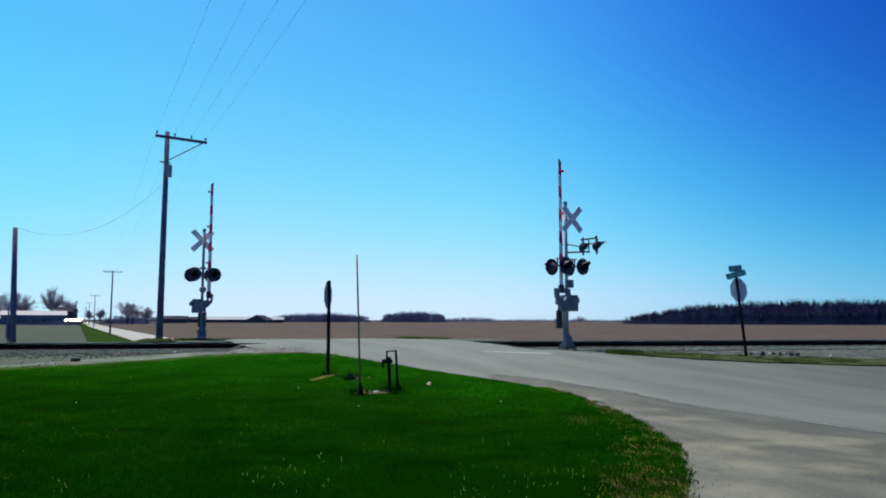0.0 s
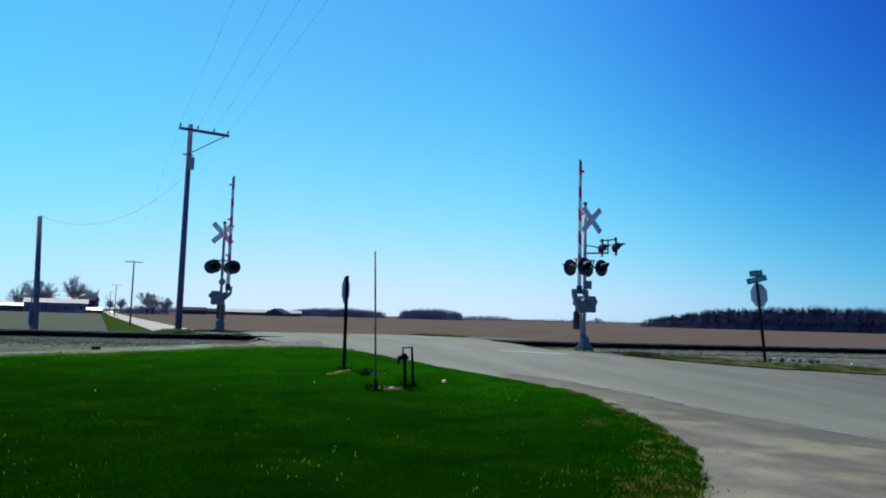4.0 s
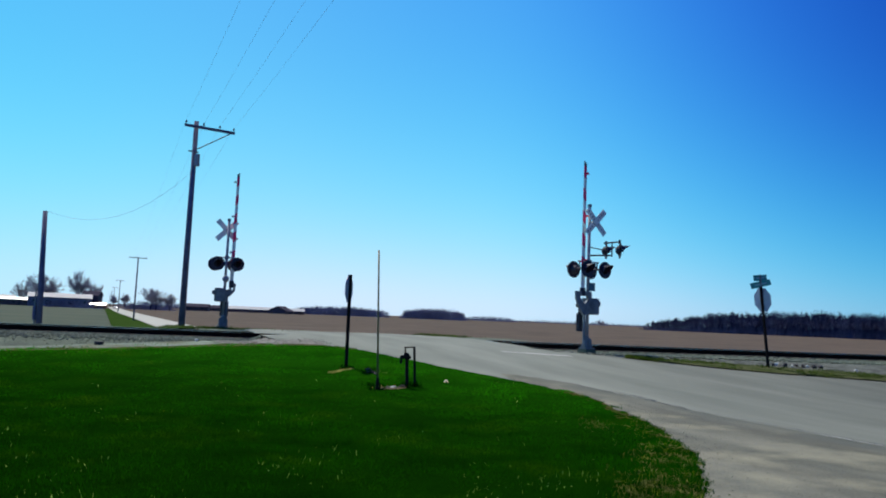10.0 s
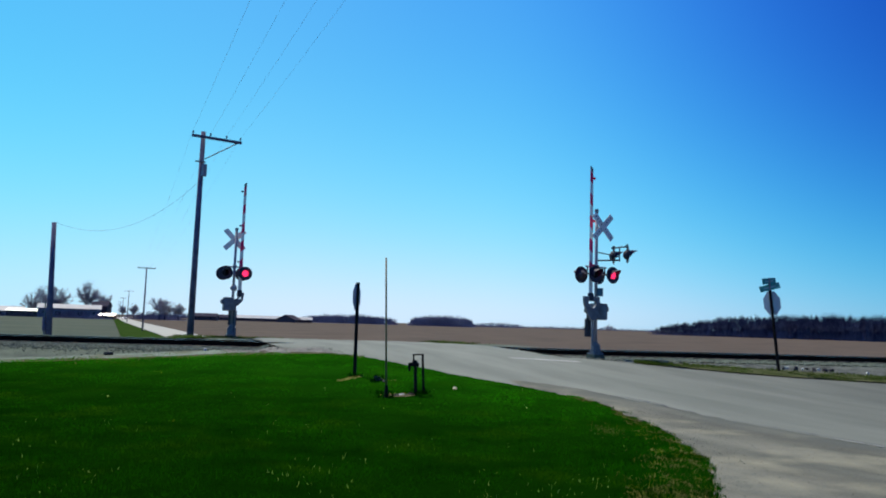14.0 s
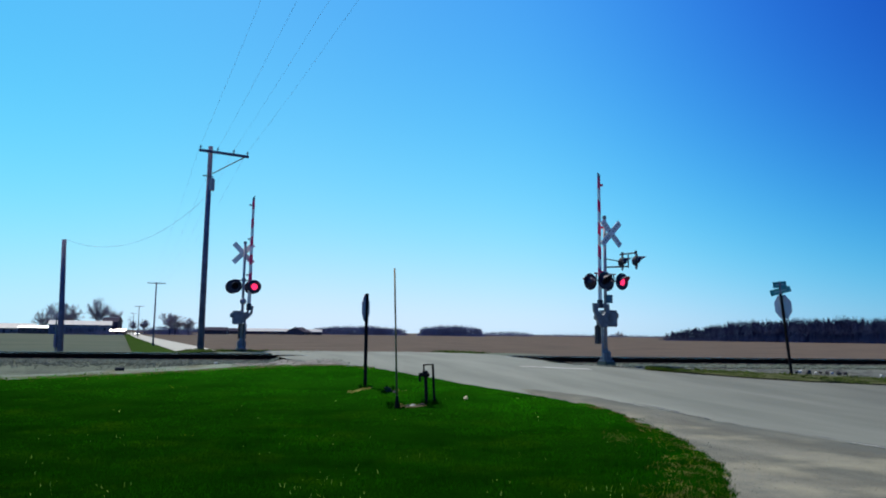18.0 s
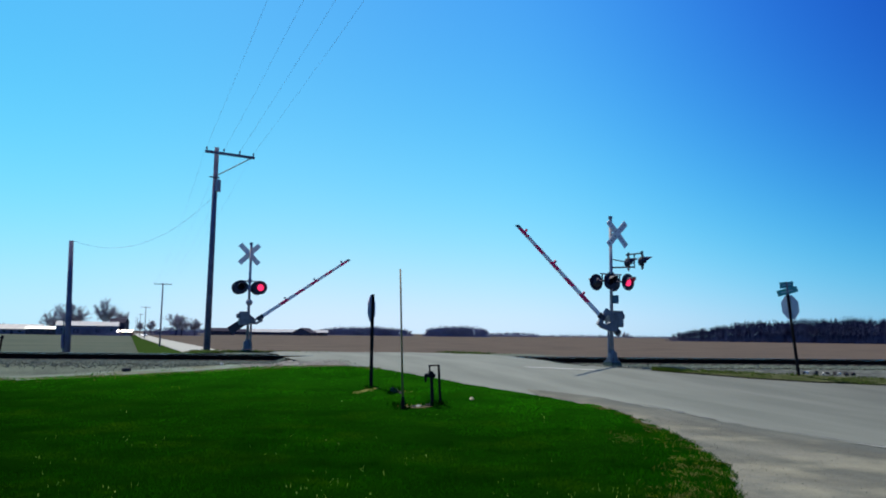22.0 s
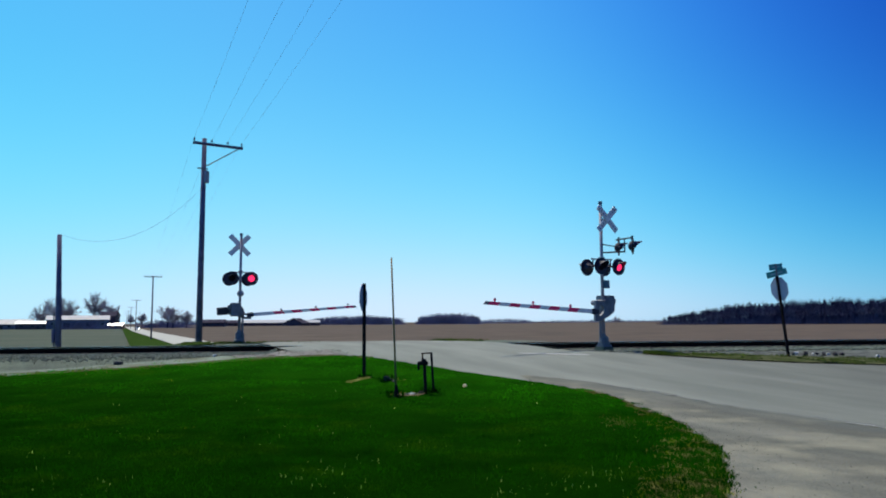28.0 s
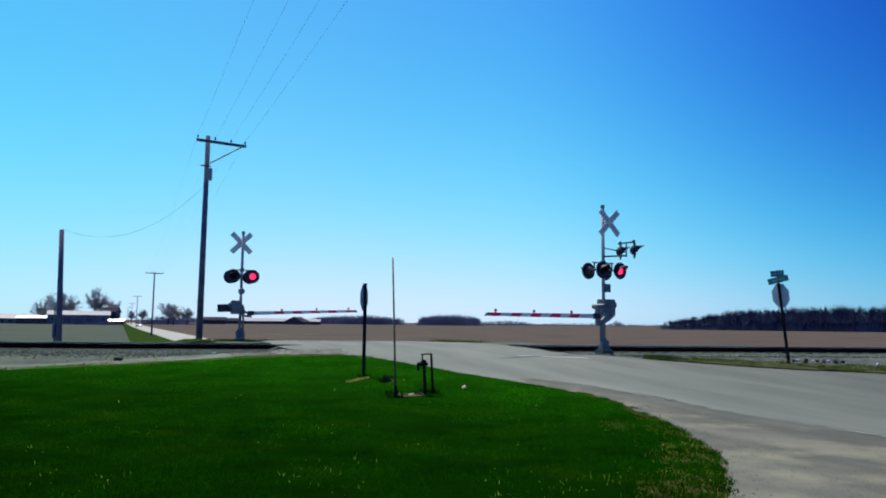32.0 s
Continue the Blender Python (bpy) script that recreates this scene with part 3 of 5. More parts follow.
def signal_head(parent, at, way, lens_name):
    """A flashing light: a black round backing, a hooded visor and a lens unit that turns its lit or its dark face out. way: degrees the front faces, 0 is -y."""
    shell = bmesh.new()
    rings, count = [(0.158, -0.006), (0.305, -0.006), (0.305, 0.006), (0.158, 0.006), (0.158, -0.006)], 28
    vs = [[shell.verts.new((r * math.cos(2 * math.pi * i / count), y, r * math.sin(2 * math.pi * i / count))) for i in range(count)] for r, y in rings[:-1]]
    vs.append(vs[0])
    for one, two in zip(vs, vs[1:]):
        for i in range(count):
            shell.faces.new((one[i], one[(i + 1) % count], two[(i + 1) % count], two[i]))
    bmesh.ops.recalc_face_normals(shell, faces=shell.faces)
    head = part("signal_head", shell, BLACK, parent, "black round flashing light with a hooded visor")
    head.matrix_basis = pose(*at, 0, 0, way)
    housing = rod((0, 0.008, 0), (0, 0.1, 0), 0.175, 0.15, 20)
    rod((0, 0.1, 0), (0, 0.15, 0), 0.15, 0.07, 20, housing)
    part("housing", housing, DARK_STEEL, head, "dark grey lamp housing", True)
    hood = bmesh.new()
    rows = 13
    for r, out in ((0.175, 0), (0.168, 1)):
        for i in range(rows):
            ang = radians(-25 + 230 * i / (rows - 1))
            reach = 0.1 + 0.26 * max(0.0, math.sin(ang)) ** 1.0
            for y in (-0.006, -reach):
                hood.verts.new((r * math.cos(ang), y, r * math.sin(ang)))
    hood.verts.ensure_lookup_table()
    v = hood.verts
    for k in (0, 1):
        o = k * rows * 2
        for i in range(rows - 1):
            q = [v[o + 2 * i], v[o + 2 * i + 1], v[o + 2 * i + 3], v[o + 2 * i + 2]]
            hood.faces.new(q if k else q[::-1])
    for i in range(rows - 1):
        hood.faces.new([v[2 * i + 1], v[rows * 2 + 2 * i + 1], v[rows * 2 + 2 * i + 3], v[2 * i + 3]])
    part("visor", hood, BLACK, head)
    unit = bmesh.new()
    disc(0.14, 0.012, (0, 0, 0), (0, 1, 0), 28, unit)
    lens = part("lens", unit, LENS_DARK, head, "round red lens unit, lit on its front")
    lens.data.materials.append(LENS_LIT)
    for f in lens.data.polygons:
        f.material_index = 1 if f.normal.y < -0.9 else 0
    LENSES[lens_name].append(lens)
    return head


def crossing_gate(at, turn, label, side_heads, bell, up, mast, cross, reach, weight, case_width, weight_width, weight_at, lights, cast, pivot):
    """A gate with its mast, crossed blades, flashing lights and boom. Its front faces -y, its boom reaches to -x."""
    g = thing("crossing_gate", (*at, ground(*at) + up), label, "crossing gate", "level crossing gates", turn)
    part("foundation", box((0.5, 0.5, 0.3), (0, 0, -0.13), bevel=0.03), GRAVEL, g)
    base = bmesh.new()
    rod((0, 0, 0.06), (0, 0, 0.16), 0.15, 0.11, 12, base)
    rod((0, 0, 0.16), (0, 0, 0.5), 0.1, 0.085, 12, base)
    box((0.4, 0.4, 0.05), (0, 0, 0.06), bm=base)
    box((0.24, 0.22, 0.34), (0.04, -0.02, 0.24), bevel=0.04, bm=base)
    box((0.12, 0.14, 0.26), (-0.17, -0.1, 0.22), bevel=0.015, bm=base)
    rod((-0.13, 0.02, 0.05), (-0.13, 0.02, 1.35), 0.045, 0.045, 10, base)
    for k in range(4):
        bx, by = 0.13 * (-1) ** k, 0.13 * (-1) ** (k // 2)
        rod((bx, by, 0.1), (bx, by, 0.2), 0.02, 0.02, 6, base)
    part("mast_base", base, GALV, g)
    part("mast", rod((0, 0, 0.4), (0, 0, mast), 0.062, 0.058, 14), SILVER, g, smooth=True)
    part("mast_cap", rod((0, 0, mast), (0, 0, mast + 0.1), 0.075, 0.07, 14), GALV, g)
    # crossed blades
    for ang in (45, -45):
        blade = part("crossbuck_blade", box((1.22, 0.012, 0.228), (0, -0.34 - (0.014 if ang > 0 else 0), cross), (0, ang, 0)), WHITE, g)
        for k in range(-4, 5):
            if k:
                off = Vector((k * 0.125, 0, 0))
                off.rotate(Euler((0, radians(ang), 0)))
                part("letter_bar", box((0.032, 0.003, 0.08), (off.x, -0.349 - (0.014 if ang > 0 else 0), cross + off.z), (0, ang, 0)), BLACK, blade)
    part("blade_bracket", box((0.08, 0.36, 0.08), (0, -0.17, cross)), SILVER, g)
    # light bar with two heads to the front and two to the back
    bar = bmesh.new()
    rod((-0.5, 0, lights + 0.29), (0.5, 0, lights + 0.29), 0.028, bm=bar)
    box((0.16, 0.16, 0.14), (0, 0, lights + 0.29), bm=bar)
    part("light_bar", bar, SILVER, g)
    heads = {}
    for x in (-0.42, 0.42):
        heads["front", x > 0] = signal_head(g, (x, -0.42, lights), 0, "right" if x > 0 else "left")
        heads["back", x < 0] = signal_head(g, (x, 0.32, lights), 180, "right" if x < 0 else "left")
        link = bmesh.new()
        rod((x, -0.3, lights + 0.03), (x, 0.2, lights + 0.03), 0.03, bm=link)
        rod((x, 0, lights + 0.01), (x, 0, lights + 0.29), 0.025, bm=link)
        part("head_bracket", link, BLACK, g)
    if side_heads:
        turn_in = side_heads
        c = Vector((0.6, -0.57, 3.62))
        for k, axis in ((-1, Vector((0.0, 0.3))), (1, Vector((0.02, -0.38)))):
            heads["side", k > 0] = signal_head(g, (c.x + axis.x, c.y + axis.y, c.z), turn_in, "right" if k > 0 else "left")
        arm = bmesh.new()
        rod((0, 0, 3.43), (c.x, c.y, 3.45), 0.03, bm=arm)
        rod((0, 0, 3.74), (c.x, c.y, 3.58), 0.02, bm=arm)
        e = Vector((0.0, 0.42, 0))
        rod((c.x - e.x, c.y - e.y, c.z + 0.3), (c.x + e.x, c.y + e.y, c.z + 0.3), 0.028, bm=arm)
        rod((c.x, c.y, 3.4), (c.x, c.y, c.z + 0.3), 0.022, bm=arm)
        for k in (0.3, -0.38):
            rod((c.x, c.y + k, c.z + 0.24), (c.x, c.y + k, c.z + 0.37), 0.045, bm=arm)
        part("side_bracket", arm, DARK_STEEL, g)
        part("notice_plate", box((0.3, 0.012, 0.3), (0.12, -0.08, 2.28)), mat("blue_notice", (0.05, 0.16, 0.22), 0.5), g, "small blue notice plate")
    if bell:
        b = bmesh.new()
        bmesh.ops.create_uvsphere(b, u_segments=14, v_segments=8, radius=0.15, matrix=pose(0, 0.08, 2.12) @ Matrix.Diagonal((1, 0.7, 1, 1)))
        part("bell", b, SILVER, g, "round grey bell", True)
    # mechanism
    case = bmesh.new()
    box((case_width, 0.4, 0.6), (0.02 + case_width / 2, 0.2, pivot - 0.04), bevel=0.03, bm=case)
    rod((0.28, -0.02, pivot + 0.04), (0.28, 0.02, pivot + 0.04), 0.17, 0.17, 16, case)
    box((0.14, 0.3, 0.2), (case_width + 0.06, 0.2, pivot + 0.06), bevel=0.03, bm=case)
    box((0.2, 0.2, 0.3), (0.02, 0.08, pivot - 0.14), bm=case)
    part("gate_mechanism", case, GALV, g)
    # boom, about the pivot
    y0 = -0.12
    # an open casting with daylight through it, a clamp for the boom and an axle
    root = bmesh.new()
    if cast == "ring":
        outer = ((-0.69, 0.48), (0.03, 0.48), (0.06, 0.12), (0.06, -0.06), (-0.14, -0.36), (-0.36, -0.36), (-0.53, -0.1), (-0.67, 0.22))
        inner = ((-0.5, 0.31), (-0.14, 0.31), (-0.12, 0.24), (-0.14, 0.17), (-0.24, 0.06), (-0.33, 0.08), (-0.42, 0.15), (-0.48, 0.22))
    else:
        outer = ((-0.5, 0.5), (-0.24, 0.5), (-0.22, 0.24), (0.08, 0.14), (0.1, -0.06), (-0.1, -0.14), (-0.26, -0.08), (-0.46, 0.14))
        inner = ((-0.39, 0.4), (-0.33, 0.4), (-0.32, 0.3), (-0.3, 0.24), (-0.3, 0.2), (-0.33, 0.19), (-0.36, 0.2), (-0.39, 0.28))
    ring = [[[root.verts.new((x, y, z)) for x, z in line] for y in (y0 - 0.05, y0 + 0.05)] for line in (outer, inner)]
    for i in range(8):
        j = (i + 1) % 8
        for one, two in ((ring[0][0], ring[1][0]), (ring[1][0], ring[1][1]), (ring[1][1], ring[0][1]), (ring[0][1], ring[0][0])):
            root.faces.new((one[i], one[j], two[j], two[i]))
    bmesh.ops.recalc_face_normals(root, faces=root.faces)
    boom = part("gate_arm", root, GALV, g, "red and white striped gate arm")
    boom.matrix_basis = pose(0, 0, pivot)
    part("axle", rod((0, y0 - 0.05, 0), (0, max(0.2, weight_at[1] + 0.06), 0), 0.1), GALV, boom)
    part("arm_clamp", box((0.2, 0.13, 0.3), (-0.36 if cast == "ring" else -0.3, y0, 0.46), bevel=0.02), DARK_STEEL, boom)
    wx, wy = weight_at
    weights = bmesh.new()
    box((0.09, 0.04, 0.7), (wx * 0.8, wy, -0.35), bm=weights)
    for k in range(4):
        box((weight_width, 0.04, 0.66), (wx, wy - 0.07 + 0.045 * k, -0.64), bevel=0.01, bm=weights)
    for z in (-0.42, -0.86):
        rod((wx, wy - 0.11, z), (wx, wy + 0.11, z), 0.03, sides=6, bm=weights)
    part("counterweight", weights, weight, boom)
    line = -0.36 if cast == "ring" else -0.3
    # stripes from the tip inwards: a bare end, then red and white by turns
    stripes, edge = [], 0.0
    for k, depth in enumerate((0.16, 0.58, 1.0, 1.42, 1.83, 2.26, 2.66, 3.1, 3.5, 3.95, reach - 0.45)):
        stripes.append((reach - depth, reach - edge, GALV if k == 0 else RED if k % 2 else WHITE))
        edge = depth
    for k, (z0, z1, m) in enumerate(stripes):
        w0, w1 = (0.165 - 0.055 * zz / reach for zz in (z0, z1))
        bm = box((1, 0.035, z1 - z0), (line, y0, (z0 + z1) / 2))
        for v in bm.verts:
            v.co.x = line + (v.co.x - line) * (w0 if v.co.z < (z0 + z1) / 2 else w1)
            v.co.z -= (v.co.x - line) * 0.9
        part("arm_stripe", bm, m, boom)
    for z in (reach - 3.6, reach - 1.97, reach - 0.4):
        lamp = bmesh.new()
        box((0.06, 0.03, 0.03), (line + 0.07, y0, z), bm=lamp)
        box((0.1, 0.07, 0.09), (line + 0.13, y0, z), bevel=0.02, bm=lamp)
        part("arm_lamp", lamp, RED if cast == "ring" else SILVER, boom, "small red boom lamp" if cast == "ring" else "small grey boom lamp")
    return g, boom, heads


GATE_NEAR, BOOM_NEAR, HEADS_NEAR = crossing_gate((4.52, 27.0), 33.0, "silver crossing gate with crossbuck, flashing lights and bracketed side lights", 56.0, False, 0.14, 5.22, 4.63, 5.2, DARK_STEEL, 0.58, 0.18, (0.05, 0.47), 2.9, "ring", PIVOT_NEAR)
GATE_FAR, BOOM_FAR, HEADS_FAR = crossing_gate((-10.6, 32.5), 208.5, "silver crossing gate with crossbuck, bell and paired flashing lights", None, True, 0.06, 4.72, 4.32, 5.48, DARK_STEEL, 0.42, 0.34, (-0.05, -0.12), 2.78, "hook", PIVOT_FAR)


# ---- poles, signs ----
def utility_pole(at, height, r, arm, label, turn, group="roadside utility poles", extras=False, lean=0.0):
    z = ground(*at)
    p = thing("utility_pole", pose(*at, z - 0.1, 0, lean, 0) @ pose(0, 0, 0, 0, 0, turn), label, "utility pole", group)
    part("pole", rod((0, 0, 0), (0, 0, height), r, r * 0.68, 12), POLE_WOOD, p, smooth=True)
    if arm:
        x0, x1, z = arm
        part("crossarm", box((x1 - x0, 0.1, 0.13), ((x0 + x1) / 2, -0.16, z)), POLE_WOOD, p)
        for k in range(4):
            x = x0 + 0.06 + (x1 - x0 - 0.12) * (0, 0.36, 0.7, 1)[k]
            pin = bmesh.new()
            rod((x, -0.16, z + 0.06), (x, -0.16, z + 0.2), 0.015, 0.015, 6, pin)
            rod((x, -0.16, z + 0.13), (x, -0.16, z + 0.25), 0.05, 0.035, 8, pin)
            part("insulator", pin, GALV, p)
        if extras:
            part("brace", rod((0.1, -0.16, z - 1.12), (x1 - 0.22, -0.16, z - 0.06), 0.028), GALV, p)
    if extras:
        can = rod((0.09, -0.24, height - 2.3), (0.09, -0.24, height - 1.7), 0.13, 0.13, 14)
        part("transformer", can, SILVER, p, "small grey can on the pole")
        part("bracket", box((0.5, 0.06, 0.06), (-0.1, -0.18, height - 1.58)), GALV, p)
    return p


def build_poles():
    turn = math.degrees(math.atan2(RN.y, RN.x))
    tall = 10.99 - ground(-13.76, 36.0)
    utility_pole((-13.76, 36.0), tall, 0.17, (-0.6, 1.92, tall - 0.3), "tall weathered wooden utility pole with a one-sided crossarm beside the crossing", 36.0, extras=True, lean=0.1)
    short = utility_pole((-19.66, 34.0), 6.6, 0.15, None, "short bare wooden pole with a box near its foot", 0, lean=-1.9)
    part("meter_box", box((0.13, 0.16, 0.62), (-0.17, -0.1, 1.8), bevel=0.02), POLE_WOOD, short, "narrow box at the pole's foot")
    part("conduit", rod((-0.16, -0.1, 0.1), (-0.16, -0.1, 2.9), 0.035), GALV, short)
    stub = thing("fence_post", pose(-23.2, 34.0, ground(-23.2, 34.0) - 0.1, 0, 7.5, 0), "short dark leaning fence post beyond the railway", "fence post")
    part("post", rod((0, 0, 0), (0, 0, 2.08), 0.05, 0.045, 8), POST_STEEL, stub)
    part("post_cap", rod((0, 0, 1.98), (0, 0, 2.12), 0.075, 0.06, 8), POST_STEEL, stub)
    for s, h in ((132, 10.6), (262, 10.4), (380, 10.4), (500, 10.4), (620, 10.4)):
        q = road_point(4.9, s)
        utility_pole((q.x, q.y), h, 0.15, (-1.4, 1.4, h - 0.2), "distant wooden utility pole with a crossarm along the road", turn)


build_poles()


def octagon(r, depth, bm=None):
    bm = bm or bmesh.new()
    bmesh.ops.create_cone(bm, cap_ends=True, segments=8, radius1=r, radius2=r, depth=depth, matrix=pose(0, 0, 0, 90, 0, 0) @ pose(0, 0, 0, 0, 0, 22.5))
    return bm


def stop_sign(at, turn, lean, total, r, label, names=False):
    """A stop sign whose face looks to -y, on a post that leans."""
    s = thing("stop_sign", pose(*at, ground(*at) - 0.05, 0, 0, turn) @ pose(0, 0, 0, lean[0], lean[1], 0), label, "stop sign", "stop signs")
    post = bmesh.new()
    box((0.08, 0.014, total), (0, 0.012, total / 2), bm=post)
    box((0.05, 0.078, total), (0, 0.022, total / 2), bm=post)
    part("post", post, POST_STEEL, s)
    plate = octagon(r, 0.006)
    bmesh.ops.translate(plate, vec=(0, -0.002, total - r * 0.93 - (0.04 if names else 0.02)), verts=plate.verts)
    part("sign_plate", plate, SIGN_BACK, s, "bare metal octagonal plate")
    face = octagon(r * 0.985, 0.003)
    bmesh.ops.translate(face, vec=(0, -0.0075, total - r * 0.93 - (0.04 if names else 0.02)), verts=face.verts)
    part("sign_face", face, RED, s, "red octagonal face")
    if names:
        for z, ang, w, tip in ((0.09, 48, 0.6, 10), (0.29, -94, 0.48, 0)):
            blade = part("street_name_blade", box((w, 0.01, 0.19), (0, 0.02, total + z), (0, tip, ang)), SIGN_GREEN, s, "green street name blade")
            for f in (-1, 1):
                bars = box((w * 0.6, 0.003, 0.045), (0, 0.02, total + z), (0, tip, ang))
                way = Vector((0, f * 0.008, 0))
                way.rotate(Euler((0, 0, radians(ang))))
                bmesh.ops.translate(bars, vec=way, verts=bars.verts)
                part("name_bar", bars, FADED, blade)
        part("blade_clamp", box((0.05, 0.05, 0.42), (0, 0.02, total + 0.18)), GALV, s)
    return s


stop_sign((9.73, 23.8), 109.0, (-6.5, 0), 2.6, 0.4, "leaning stop sign seen from behind with green street name blades", True)
stop_sign((-2.91, 18.74), -97.0, (0, 0.6), 2.38, 0.37, "stop sign on a dark steel post in the lawn")


def build_marker():
    x, y = -1.67, 15.15
    m = thing("marker_pole", (x, y, ground(x, y) - 0.05), "tall thin faded yellow marker pole in the lawn", "marker pole")
    part("pole", rod((0, 0, 0), (-0.11, 0, 2.9), 0.022, 0.017, 10), YELLOW, m, smooth=True)
    part("ground_sleeve", rod((0, 0, 0), (-0.008, 0, 0.3), 0.05, 0.028, 10), POST_STEEL, m, "dark sleeve at the ground")
    x, y = -1.12, 15.68
    f = thing("pipe_stand", (x, y, ground(x, y) - 0.05), "dark steel pipe hoop with a valve in the lawn", "pipe stand")
    part("pipe", rod((0.01, 0, 0), (-0.02, 0, 0.68), 0.036, 0.034), POST_STEEL, f)
    part("pipe", rod((-0.055, 0, 0.68), (-0.06, 0, 0.885), 0.016, 0.016), POST_STEEL, f)
    part("pipe", rod((0.16, 0.3, 0), (0.11, 0.28, 0.88), 0.03, 0.026), POST_STEEL, f)
    part("crossbar", rod((-0.075, -0.01, 0.885), (0.12, 0.29, 0.885), 0.015), POST_STEEL, f)
    valve = bmesh.new()
    box((0.23, 0.08, 0.08), (-0.05, -0.02, 0.68), bevel=0.015, bm=valve)
    rod((-0.14, -0.02, 0.68), (-0.14, -0.02, 0.54), 0.03, 0.02, bm=valve)
    rod((-0.03, -0.02, 0.68), (-0.03, -0.02, 0.77), 0.07, 0.05, bm=valve)
    part("valve", valve, POST_STEEL, f, "dark valve with a spout")


build_marker()


# ---- wires ----
def wire(points, radius, label, group):
    cu = bpy.data.curves.new("wire", "CURVE")
    cu.dimensions, cu.bevel_depth, cu.bevel_resolution = "3D", radius, 1
    sp = cu.splines.new("POLY")
    sp.points.add(len(points) - 1)
    for p, q in zip(sp.points, points):
        p.co = (*q, 1)
    cu.materials.append(WIRE)
    return tagged(new("wire", cu), label, "wire", group)


def hang(a, b, sag, count=24):
    a, b = Vector(a), Vector(b)
    return [a.lerp(b, t / count) - Vector((0, 0, sag * 4 * (t / count) * (1 - t / count))) for t in range(count + 1)]


def build_wires():
    top = Vector((-13.76, 36.0, 10.82))
    arm = Vector((math.cos(radians(36)), math.sin(radians(36)), 0))
    for k in (-0.54, 0.36, 1.15, 1.86):
        start = top + arm * k - Vector((0, 0, 0.05))
        end = start - Vector((RU.x, RU.y, 0)) * 68 - Vector((RN.x, RN.y, 0)) * 0.6 + Vector((0, 0, 0.6))
        wire(hang(start, end, 0.7), 0.0035, "thin dark overhead power line", "overhead lines")
        far = road_point(4.9 + (k - 0.8) * 0.9, 132)
        wire(hang(start, (far.x, far.y, ground(far.x, far.y) + 10.4), 1.0), 0.003, "thin dark overhead power line", "overhead lines")
    wire(hang((-13.75, 35.9, 8.35), (-19.85, 34.0, 5.85), 1.25), 0.006, "slack service wire between two poles", "overhead lines")


build_wires()


# ---- bare trees ----
def limbs_mesh(name, limbs, material, parent=None, sides=3):
    verts, faces = [], []
    for p, q, r0, r1 in limbs:
        way = (q - p).normalized()
        u = way.orthogonal().normalized()
        v = way.cross(u)
        o = len(verts)
        for c, r in ((p, r0), (q, r1)):
            for k in range(sides):
                a = 2 * math.pi * k / sides
                verts.append(c + (u * math.cos(a) + v * math.sin(a)) * r)
        for k in range(sides):
            faces.append((o + k, o + (k + 1) % sides, o + sides + (k + 1) % sides, o + sides + k))
    return sheet(name, verts, faces, material, parent, smooth=False)


def lone_tree(at, height, label, seed, spread=0.75):
    rng = random.Random(seed)
    z = ground(*at)
    t = thing("tree", (*at, z - 0.2), label, "tree", "bare farmyard trees")
    limbs = []
    trunk = Vector((rng.gauss(0, 0.02) * height, 0, 0.34 * height))
    limbs.append((Vector((0, 0, 0)), trunk, 0.026 * height, 0.019 * height))
    mid_crown, wide = Vector((0, 0, 0.6 * height)), 0.4 * height * spread
    for i in range(26):
        # limbs rise and spread to an uneven rounded crown
        way, up = 2 * math.pi * (i * 0.382 + 0.2 * rng.random()), rng.uniform(-0.35, 1.0)
        flat, full = math.sqrt(1 - up * up), rng.uniform(0.72, 1.02)
        end = mid_crown + Vector((math.cos(way) * flat * wide * full, math.sin(way) * flat * wide * full, up * 0.4 * height * full))
        start = Vector((0, 0, 0)).lerp(trunk, rng.uniform(0.65, 1.0))
        mid = start.lerp(end, 0.5) + Vector((0, 0, 0.05 * height * rng.uniform(0.2, 1.3)))
        limbs += [(start, mid, 0.009 * height, 0.006 * height), (mid, end, 0.006 * height, 0.002 * height)]
        for k in range(15):
            far = rng.uniform(0.45, 2.0)
            p = start.lerp(mid, far) if far < 1 else mid.lerp(end, far - 1)
            side = ((p - trunk * 0.9).normalized() + Vector((rng.gauss(0, 0.5), rng.gauss(0, 0.5), rng.gauss(0.1, 0.4)))).normalized()
            q = p + side * height * rng.uniform(0.06, 0.15)
            limbs.append((p, q, 0.003 * height, 0.0015 * height))
            for j in range(8):
                r = p.lerp(q, rng.uniform(0.3, 1.0))
                twig = (side + Vector((rng.gauss(0, 0.6), rng.gauss(0, 0.6), rng.gauss(0.1, 0.5)))).normalized()
                limbs.append((r, r + twig * height * rng.uniform(0.04, 0.1), 0.03, 0.02))
    limbs_mesh("trunk", limbs[:1], BARK, t, 8)
    limbs_mesh("crown", [(p, q, max(r, 0.024), max(s, 0.014)) for p, q, r, s in limbs[1:]], TREE_TWIG, t)


